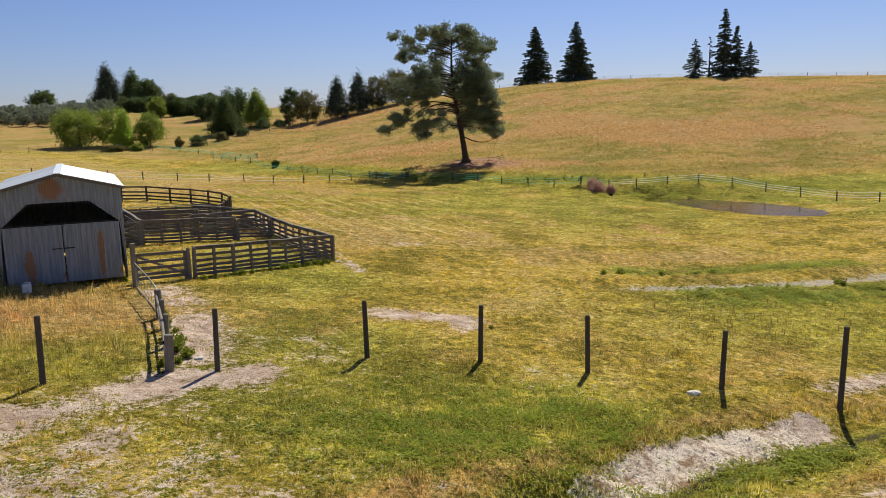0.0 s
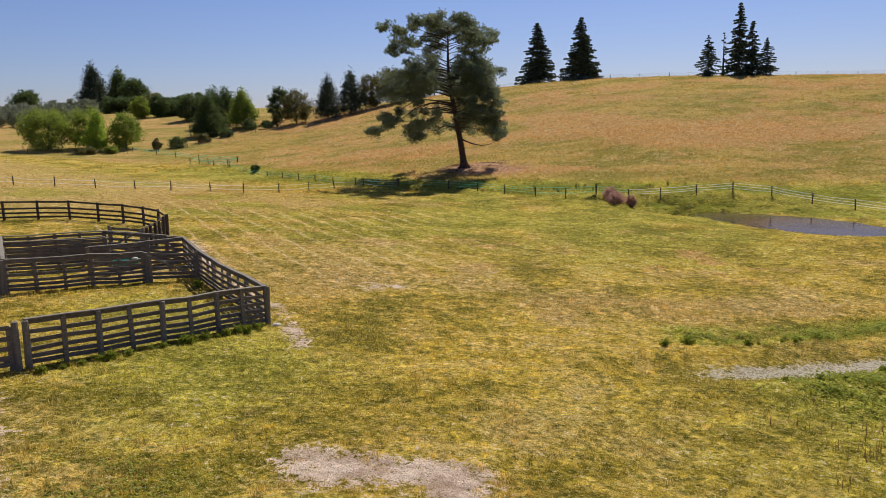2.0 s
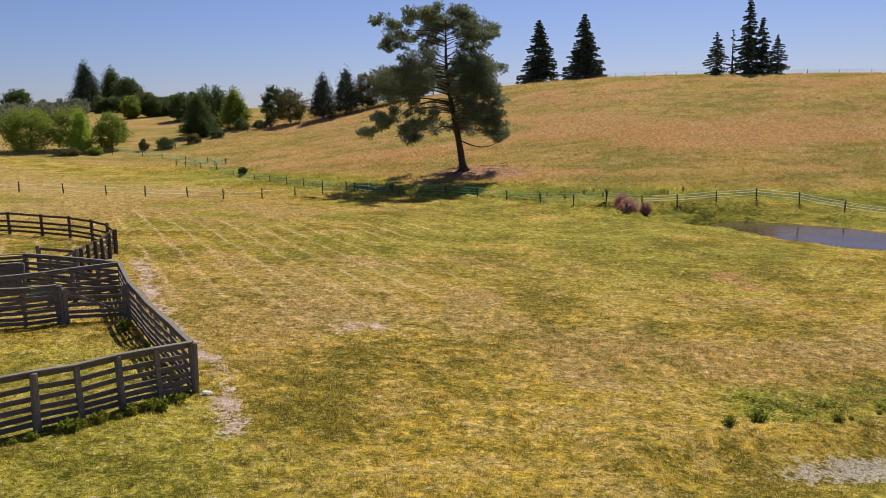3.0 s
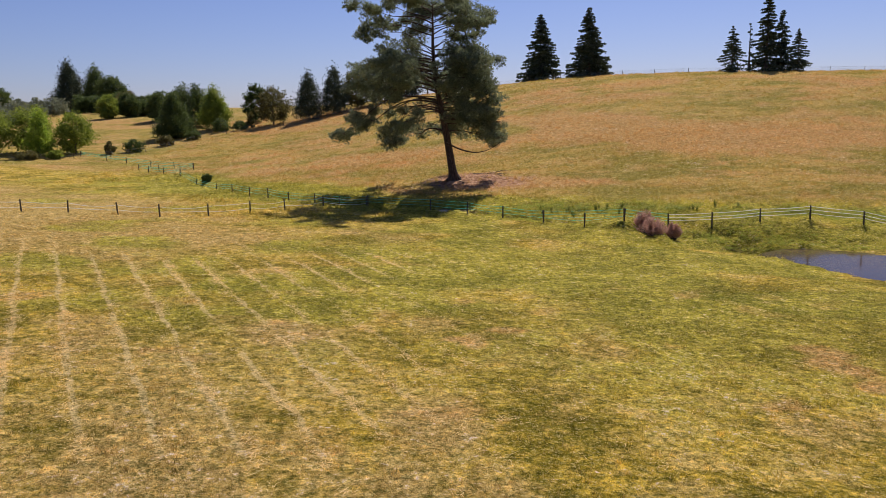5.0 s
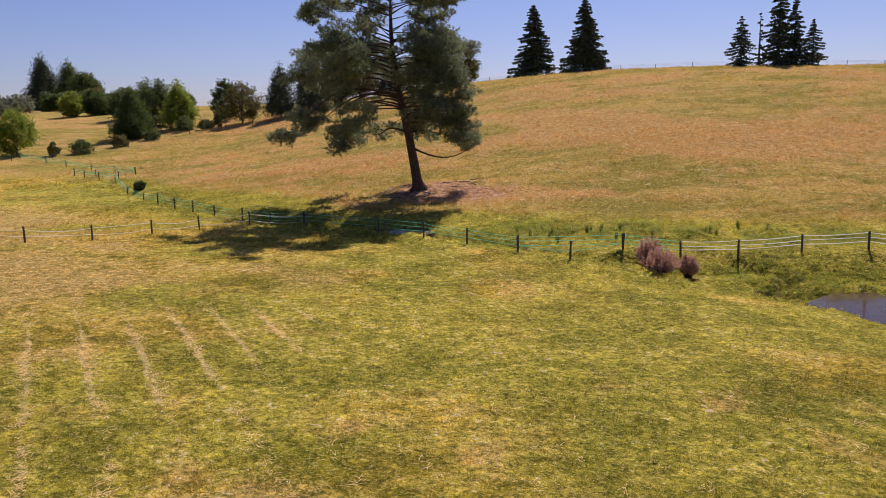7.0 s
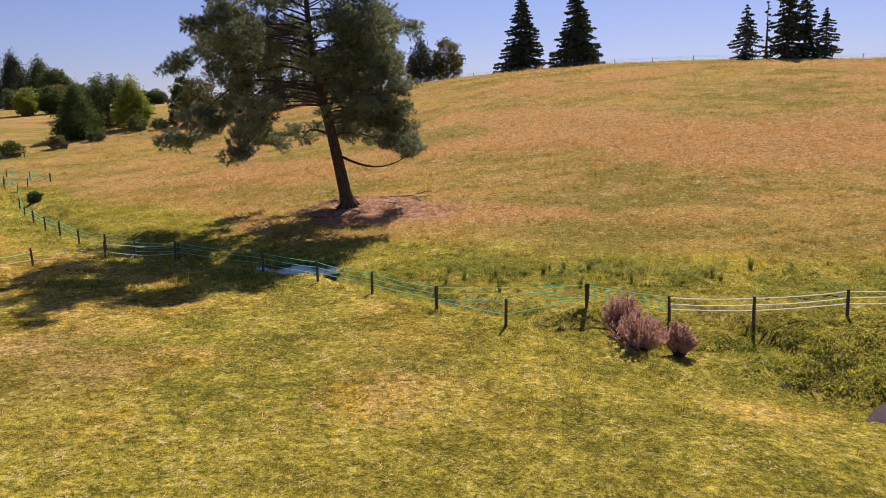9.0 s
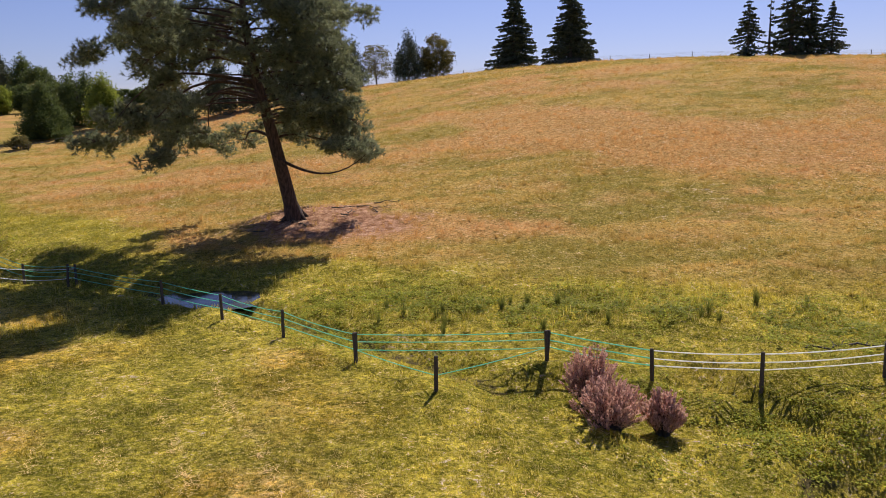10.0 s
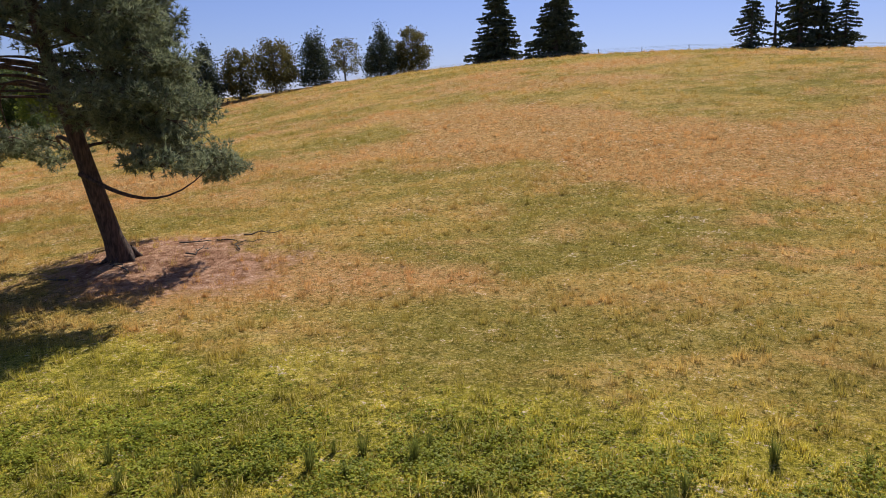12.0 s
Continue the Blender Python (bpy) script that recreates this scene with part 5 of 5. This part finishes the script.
# ---- plants by the water ----
def plume_bush(x, y, h, r, seed):
    """A bush of arching stems, each ending in feathery pink plumes."""
    rng = np.random.default_rng(seed)
    root = thing("plume_bush", x, y, "feathery dusty-pink flowering bush beside the creek", "shrub", "pink bushes")
    stems, tips, outs = [], [], []
    for k in range(int(70 + 60 * r)):
        a, o = rng.uniform(0, 2 * math.pi), r * rng.uniform(0.1, 1.0) ** 0.7
        q = np.linspace(0, 1, 6)
        top = h * (1.0 - 0.45 * (o / r) ** 2) * rng.uniform(0.75, 1.1)
        line = np.stack([np.cos(a) * o * (0.25 + 0.75 * q ** 1.3), np.sin(a) * o * (0.25 + 0.75 * q ** 1.3), -0.05 + top * q], -1)
        stems.append((line, 0.016 * (1.15 - q), 4))
        n = 42
        t = 0.35 + 0.65 * rng.uniform(0, 1, n) ** 0.7
        p = np.stack([np.interp(t, q, line[:, c]) for c in range(3)], -1) + rng.normal(size=(n, 3)) * 0.055 * (1.35 - t)[:, None] * np.array([1, 1, 0.6])
        tips.append(p)
        outs.append(np.tile([math.cos(a) * 0.5, math.sin(a) * 0.5, 1.1], (n, 1)))
    part("stems", tubes("stem", stems), M_BARK, root).name = "stem"
    part("plume", leaf_mesh("plume", np.concatenate(tips), 0.05, rng, 2.6, np.concatenate(outs)), M_PINK, root)
    return root


plume_bush(20.3, 105.0, 2.2, 1.1, 1)
plume_bush(20.5, 102.9, 1.85, 1.35, 2)
plume_bush(22.3, 103.0, 1.6, 0.75, 3)


def stem_clump(name, label, material, h, r, n, seed, width=0.03, category="plant", leafy=0.0):
    """Upright blades fanning from one root, bent at the tip; some carry leaves."""
    rng = np.random.default_rng(seed)
    a = rng.uniform(0, 2 * math.pi, n)
    o = r * rng.uniform(0, 1, n) ** 0.6
    hh = h * rng.uniform(0.55, 1.05, n)
    d = np.stack([np.cos(a), np.sin(a), 0 * a], -1)
    sd = np.stack([-np.sin(a), np.cos(a), 0 * a], -1) * width * 0.5
    b = d * (o * 0.35)[:, None]
    m = d * (o * 0.7)[:, None] + np.array([0, 0, 1]) * (hh * 0.6)[:, None]
    t = d * (o * 1.25)[:, None] + np.array([0, 0, 1]) * hh[:, None]
    b[:, 2] = -0.05
    co = np.stack([b - sd, b + sd, m + sd * 0.8, m - sd * 0.8, m - sd * 0.8, m + sd * 0.8, t + sd * 0.15, t - sd * 0.15], 1).reshape(-1, 3)
    me = raw_mesh(name, co, np.arange(len(co)).reshape(-1, 4), False)
    me.materials.append(material)
    root = tagged(new(name), label, category)
    part("blades", me, None, root).name = "foliage"
    if leafy:
        p = np.stack([np.cos(a) * o * 0.8, np.sin(a) * o * 0.8, hh * rng.uniform(0.15, 0.9, n)], -1)
        p = np.repeat(p, 5, 0) + rng.normal(size=(5 * n, 3)) * 0.07
        p[:, 2] = np.abs(p[:, 2])
        part("leafage", leaf_mesh("leafage", p, leafy, rng, 1.7), material, root)
    return root


M_DOCK = leaf_material("dock_stalks", (0.17, 0.085, 0.04), (0.34, 0.19, 0.08), 0.7, 0.3)
M_GREEN_DARK = leaf_material("rank_weed", (0.13, 0.165, 0.018), (0.36, 0.37, 0.045), 0.55, 0.4)


def strew(proto, spots, group, rng, lo=0.75, hi=1.25):
    proto["group"] = group
    for i, (x, y) in enumerate(spots):
        m = pose(x, y, ground(x, y), 0, 0, rng.uniform(0, 360)) @ Matrix.Scale(rng.uniform(lo, hi), 4)
        if i == 0:
            proto.matrix_basis = m
        else:
            copy_thing(proto, m)


rng = random.Random(12)
near_creek = [(17.9, 114.6), (18.9, 114.2), (20.6, 115.0), (14.8, 113.7), (15.1, 114.3), (21.0, 115.7), (18.4, 115.5), (19.2, 115.4)]
near_creek += [(rng.uniform(12, 34), 113.5 + rng.gauss(0, 1.6)) for _ in range(12)]
strew(stem_clump("rush_clump", "dark green clump of rushes in damp grass", M_RUSH, 0.8, 0.30, 90, 1, 0.018), near_creek, "rushes by the creek", rng, 0.55, 1.0)
docks = [(rng.uniform(9.5, 20) + 0.0, rng.uniform(28.5, 37.5)) for _ in range(150)] + [(rng.gauss(13.2, 1.5), rng.gauss(33.5, 1.6)) for _ in range(90)]
strew(stem_clump("dock_plant", "brown dry dock stalk standing in rough grass", M_DOCK, 0.55, 0.07, 7, 2, 0.02), docks, "dock stalks", rng, 0.45, 1.1)
weeds = [(10.0, 43.3), (12.4, 43.4), (12.9, 43.6), (14.2, 44.4), (14.6, 44.1), (15.0, 44.6), (15.9, 45.0), (17.4, 45.6), (11.2, 43.5), (8.9, 42.6)]
weeds += [(-12.0 + 0.55 * k + rng.uniform(-0.1, 0.1), 36.75 + 0.67 * k - 0.55 + rng.uniform(-0.2, 0.1)) for k in (0.5, 1.2, 2, 2.5, 3, 3.6, 4.5, 5.2, 6, 6.3, 6.5, 7, 7.5, 8, 8.6, 9, 9.6)]
weeds += [(-8.5, 21.9), (1.7, 29.2), (-15.0, 35.1), (-16.3, 34.0), (-18.0, 33.2), (-10.2, 50.8), (-11.2, 51.8), (-10.6, 49.6), (-11.6, 50.9), (-9.9, 48.6)]
weeds += [(-8.1 - 0.27 * k + rng.gauss(0, 0.12), 22.3 + 0.62 * k + rng.gauss(0, 0.15)) for k in range(11)]
weeds += [(13 + 1.0 * k + rng.gauss(0, 0.8), 39.0 + 0.33 * k + rng.gauss(0, 0.5)) for k in range(14)]
strew(stem_clump("weed_clump", "rank green leafy weed clump", M_GREEN_DARK, 0.42, 0.26, 34, 3, 0.04, leafy=0.085), weeds, "rank weeds", rng, 0.35, 0.95)

# fallen sticks and exposed roots under the pine
def stick(x, y, ln, yaw, seed):
    r2 = np.random.default_rng(seed)
    q = np.linspace(0, 1, 6)
    line = np.stack([q * ln, r2.normal(size=6) * 0.06 * ln, 0.05 + np.abs(r2.normal(size=6)) * 0.05], -1)
    z0 = ground(x, y)
    for k in range(6):
        wx, wy = x + line[k, 0] * math.cos(yaw) - line[k, 1] * math.sin(yaw), y + line[k, 0] * math.sin(yaw) + line[k, 1] * math.cos(yaw)
        line[k, 2] += ground(wx, wy) - z0
    bits = [(line, 0.05 * (1.1 - q), 6)]
    for k in (2, 3, 4):
        e = line[k] + np.array([0.25 * ln * r2.uniform(0.3, 1), 0.3 * ln * r2.choice([-1, 1]) * r2.uniform(0.4, 1), 0.06])
        bits.append((np.array([line[k], (line[k] + e) / 2 + [0, 0, 0.04], e]), [0.025, 0.018, 0.008], 5))
    root = thing("fallen_branch", x, y, "pale fallen dead branch on bare ground", "branch", "fallen branches", turn=yaw)
    part("wood", tubes("wood", bits), M_BARK, root)


for i, (x, y, ln, yaw) in enumerate([(6.5, 138.5, 2.4, 0.4), (8.3, 139.5, 2.8, -0.3), (5.2, 134.5, 2.0, 2.4), (7.6, 136.6, 1.6, 1.0), (9.6, 140.6, 2.2, 0.2), (2.2, 134.0, 1.8, 2.9), (29.3, 108.3, 2.2, 0.2), (31.2, 108.6, 1.5, -0.2), (10.0, 137.5, 1.3, 2.0)]):
    stick(x, y, ln, yaw, i)

# ---- grass, weeds and hay, as loose cover ----
def blades(name, label, seed, box, density, size, per, width, flat=0.0, dry_shift=0.0, keep=None, spread=0.07):
    """Tufts of grass blades over a box of ground; drier or greener, taller or thinner, as the ground is."""
    rng = np.random.default_rng(seed)
    x0, x1, y0, y1 = box
    n = int((x1 - x0) * (y1 - y0) * density)
    x, y = rng.uniform(x0, x1, n), rng.uniform(y0, y1, n)
    z = zones(x, y)
    bare = np.maximum.reduce([z["soil"], z["gravel"], z["litter"] * 0.8, z["wet"]])
    ok = rng.uniform(0, 1, n) > bare * 1.0
    patch = ripple(x, y, 1.9, seed) * 0.5 + ripple(x, y, 6.3, seed + 1) * 0.5
    ok &= rng.uniform(0, 1, n) < 0.62 + 0.5 * patch
    if keep is not None:
        ok &= keep(x, y, z, rng)
    x, y, patch = x[ok], y[ok], patch[ok]
    green, straw, hill = z["green"][ok], z["straw"][ok], z["hill"][ok]
    wet = shore(x, y) < 0.1
    wet |= pool(x, y) < 0.1
    n = len(x)
    tall = size * (1 + 0.35 * patch) * rng.uniform(0.55, 1.35, n) * np.where(wet, 0.01, 1)
    c = np.stack([x, y, height(x, y)], -1)
    c = np.repeat(c, per, 0)
    m = len(c)
    c[:, :2] += rng.normal(size=(m, 2)) * spread
    h = np.repeat(tall, per) * rng.uniform(0.5, 1.15, m)
    a = rng.uniform(0, 2 * math.pi, m)
    lean = rng.uniform(0.1, 0.75, m) + flat
    d = np.stack([np.cos(a), np.sin(a), 0 * a], -1)
    sd = np.stack([-np.sin(a), np.cos(a), 0 * a], -1) * (width * rng.uniform(0.6, 1.3, m))[:, None]
    up = np.stack([0 * a, 0 * a, np.maximum(1.0 - 0.45 * flat, 0.12) + 0 * a], -1)
    c[:, 2] += -0.01 + (0.05 if flat > 1 else 0.0)
    tip = c + (d * lean[:, None] + up) * h[:, None]
    co = np.stack([c - sd, c + sd, tip], 1).reshape(-1, 3)
    me = raw_mesh(name, co, np.arange(3 * m).reshape(-1, 3), False)
    for key, v in (("green", green), ("straw", straw), ("hill", hill), ("rust", z["rust"][ok])):
        float_layer(me, key, np.repeat(v, 3 * per))
    if dry_shift:
        float_layer(me, "hay", np.full(3 * m, dry_shift))
    me.materials.append(M_BLADE)
    return tagged(new(name, me), label, "grass", kind="stuff")


blades("rough_grass", "rough yellow-green grass with dry stems", 1, (-24, 26, 11, 50), 20, 0.095, 9, 0.010)
blades("mown_grass", "short mown grass with dry clippings", 2, (-32, 40, 48, 114), 11, 0.08, 8, 0.014, flat=0.3)
blades("bank_grass", "lush uneven grass on the pond bank and creek flat", 21, (8, 52, 95, 119), 9, 0.14, 12, 0.014, spread=0.12, keep=lambda x, y, z, r: r.uniform(0, 1, len(x)) < 1.5 * z["green"] - 0.55 + 0.5 * ripple(x, y, 1.7, 4.0))
blades("hill_grass", "long dry tan grass on the hillside", 3, (-30, 70, 112, 160), 8, 0.17, 8, 0.012)
blades("hill_grass", "long dry tan grass on the upper hill", 4, (-60, 130, 158, 275), 1.6, 0.22, 9, 0.022, spread=0.2)
blades("valley_grass", "dry pasture grass in the valley", 5, (-110, -28, 60, 240), 0.8, 0.18, 8, 0.024, spread=0.15)
blades("hay_litter", "pale cut hay lying in rows", 6, (-30, 22, 52, 109), 60, 0.11, 7, 0.010, flat=2.4, dry_shift=0.95, spread=0.12, keep=lambda x, y, z, r: r.uniform(0, 1, len(x)) < z["row"] * bell(((0.89 * x + 0.46 * y) / 1.95 + 0.37) % 1 - 0.5 + 0.14 * ripple(x, y, 5.0, 3.0) + 0.08 * ripple(x, y, 1.3, 2.0), 0.07) * tick(ripple(x, y, 2.6, 5.0), -1.0, 0.3))


blades("grass_tussocks", "uneven tussocks of rough grass", 11, (-24, 28, 11, 52), 3.2, 0.15, 24, 0.011, spread=0.085)
blades("grass_tussocks", "small tufts standing in the mown field", 12, (-32, 40, 50, 114), 3.0, 0.125, 16, 0.014, spread=0.08)
blades("grass_tussocks", "uneven tussocks of dry hill grass", 13, (-30, 75, 111, 165), 1.8, 0.34, 22, 0.013, spread=0.10)
blades("grass_tussocks", "tussocks of dry grass on the upper hill", 14, (-60, 130, 160, 270), 0.35, 0.42, 24, 0.024, spread=0.2)
blades("tall_dry_grass", "tall straw-coloured grass in front of the shed", 15, (-24, -8.2, 17, 34), 10, 0.36, 9, 0.010, keep=lambda x, y, z, r: (side(x, y, (-8.4, 21.5), (-13.9, 33.6)) < -0.2) & (side(x, y, (-20, 15.9), (-8.4, 21.2)) < -0.2))


def low_weeds(name, label, seed, spots, count, leaf, h, material, sparse=False):
    """Broad low leaves crowding over damp ground."""
    rng = np.random.default_rng(seed)
    x, y = spots(rng, count)
    z = zones(x, y)
    ok = rng.uniform(0, 1, len(x)) < (0.55 - 0.45 * tick(z["soil"], 0.5, 0.9) if sparse else z["green"] * 1.3 - 0.25 - z["soil"] - z["gravel"])
    ok &= rng.uniform(-0.5, 0.5, len(x)) < ripple(x, y, 2.6, 6.0) + 0.6 * ripple(x, y, 0.9, 2.0)
    ok &= (shore(x, y) > -0.1) & (pool(x, y) > 0.2)
    x, y = x[ok], y[ok]
    per = 14
    lump = 0.6 + 0.6 * ripple(x, y, 0.9, 2.0)
    c = np.repeat(np.stack([x, y, height(x, y)], -1), per, 0)
    m = len(c)
    c += rng.normal(size=(m, 3)) * np.array([0.16, 0.16, 0.0])
    c[:, 2] += h * np.repeat(lump, per) * rng.uniform(0.1, 1.0, m)
    me = leaf_mesh(name, c, leaf, rng, 1.5, level=True)
    me.materials.append(material)
    return tagged(new(name, me), label, "weeds", kind="stuff")


def by_line(line, w):
    def spots(rng, n):
        k = rng.integers(0, len(line) - 1, n)
        t = rng.uniform(0, 1, n)
        p = np.array(line)
        q = p[k] * (1 - t[:, None]) + p[k + 1] * t[:, None]
        return q[:, 0] + rng.normal(size=n) * w, q[:, 1] + rng.normal(size=n) * w
    return spots


low_weeds("creek_weeds", "lush low green weeds along the damp creek flat", 1, by_line([(10, 116.5), (16, 115), (26, 113), (36, 110), (48, 105), (62, 99)], 2.4), 4200, 0.08, 0.24, M_WEED)
low_weeds("bank_weeds", "lush green weeds on the creek bank", 2, by_line([(33, 101), (27, 102), (22.5, 103.5), (17, 108.5), (12, 111), (3, 119.5), (-9, 125), (-22, 139)], 1.7), 2600, 0.07, 0.15, M_WEED)
low_weeds("bank_weeds", "lumpy green weeds on the far bank of the pond", 9, by_line([(23.5, 102.6), (27, 101.4), (31.5, 100.2), (36.5, 98.2), (40.5, 94.5), (43.5, 90.5), (47, 87.5)], 1.0), 700, 0.08, 0.14, M_WEED)
low_weeds("creek_weeds", "darker rank weeds in clumps on the creek flat", 8, by_line([(12, 115.5), (18, 114.6), (26, 113), (34, 111), (44, 107)], 1.5), 1500, 0.075, 0.32, M_GREEN_DARK)
low_weeds("drain_weeds", "green weeds along the shallow drain", 3, by_line([(12, 38.3), (20, 40.2), (30, 42.5)], 1.3), 3200, 0.075, 0.24, M_WEED)
low_weeds("drain_weeds", "green weeds along the shallow drain", 4, by_line([(9.5, 43.6), (16, 45.5), (26, 49)], 0.8), 1500, 0.075, 0.2, M_WEED)
low_weeds("ditch_weeds", "green weeds on the floor of the ditch", 5, by_line([(6.6, 16.9), (9.9, 19.1), (12.4, 20.4), (15.4, 21.6), (20.5, 24)], 0.42), 5200, 0.06, 0.34, M_WEED)
low_weeds("dirt_weeds", "small dark green weeds dotted over trodden dirt", 10, by_line([(-10.5, 14.6), (-7.5, 15.2), (-4.5, 16.5), (-3.0, 19.5)], 1.7), 1250, 0.05, 0.10, M_GREEN_DARK, True)
low_weeds("dirt_weeds", "small green weeds at the edge of a worn track", 12, by_line([(-6.8, 23.5), (-6.0, 27.0), (-7.0, 30.5)], 1.3), 900, 0.045, 0.08, M_GREEN_DARK, True)
blades("lush_grass", "bright lush grass in a damp patch", 22, (-5, 8, 14, 23), 34, 0.17, 9, 0.010, keep=lambda x, y, z, r: r.uniform(0, 1, len(x)) < 1.6 * z["green"] - 0.6)
low_weeds("clover_patch", "bright green clover patch in the grass", 6, by_line([(-1.5, 18.0), (1.5, 18.4), (4.5, 18.6)], 1.6), 2600, 0.05, 0.12, M_CLOVER)


def clods(name, label, seed, count):
    """Broken lumps of pale clay lying on the cut face of the ditch."""
    rng = np.random.default_rng(seed)
    bm = bmesh.new()
    bmesh.ops.create_icosphere(bm, subdivisions=1, radius=1)
    unit = np.array([v.co for v in bm.verts])
    tris = np.array([[v.index for v in f.verts] for f in bm.faces])
    bm.free()
    x, y = by_line([(2.6, 15.0), (3.9, 15.7), (6.8, 17.9), (9.4, 19.6), (11.6, 20.7)], 0.34)(rng, count)
    z = zones(x, y)
    ok = rng.uniform(0, 1, count) < z["soil"] * 1.2
    x, y = x[ok], y[ok]
    n = len(x)
    r = rng.uniform(0.2, 1, n) ** 4 * 0.035 + 0.014
    pts = unit[None] * (1 + 0.35 * rng.normal(size=(n, len(unit), 1))) * r[:, None, None] * rng.uniform(0.6, 1.3, (n, 1, 3))
    pts += np.stack([x, y, height(x, y) + r * 0.1], -1)[:, None]
    polys = (tris[None] + (np.arange(n) * len(unit))[:, None, None]).reshape(-1, 3)
    me = raw_mesh(name, pts.reshape(-1, 3), polys, False)
    me.materials.append(M_CLAY)
    return tagged(new(name, me), label, "clay", kind="stuff")


clods("clay_clods", "broken pale clay lumps on the cut ditch bank", 31, 110)
blades("bank_turf", "brown tufts hanging over the ditch edge", 32, (2, 16, 14.5, 24), 40, 0.20, 10, 0.010, keep=lambda x, y, z, r: (np.abs(along(x, y, DITCH) - 1.55) < 0.35) & (side(x, y, DITCH[1], DITCH[3]) < 0))
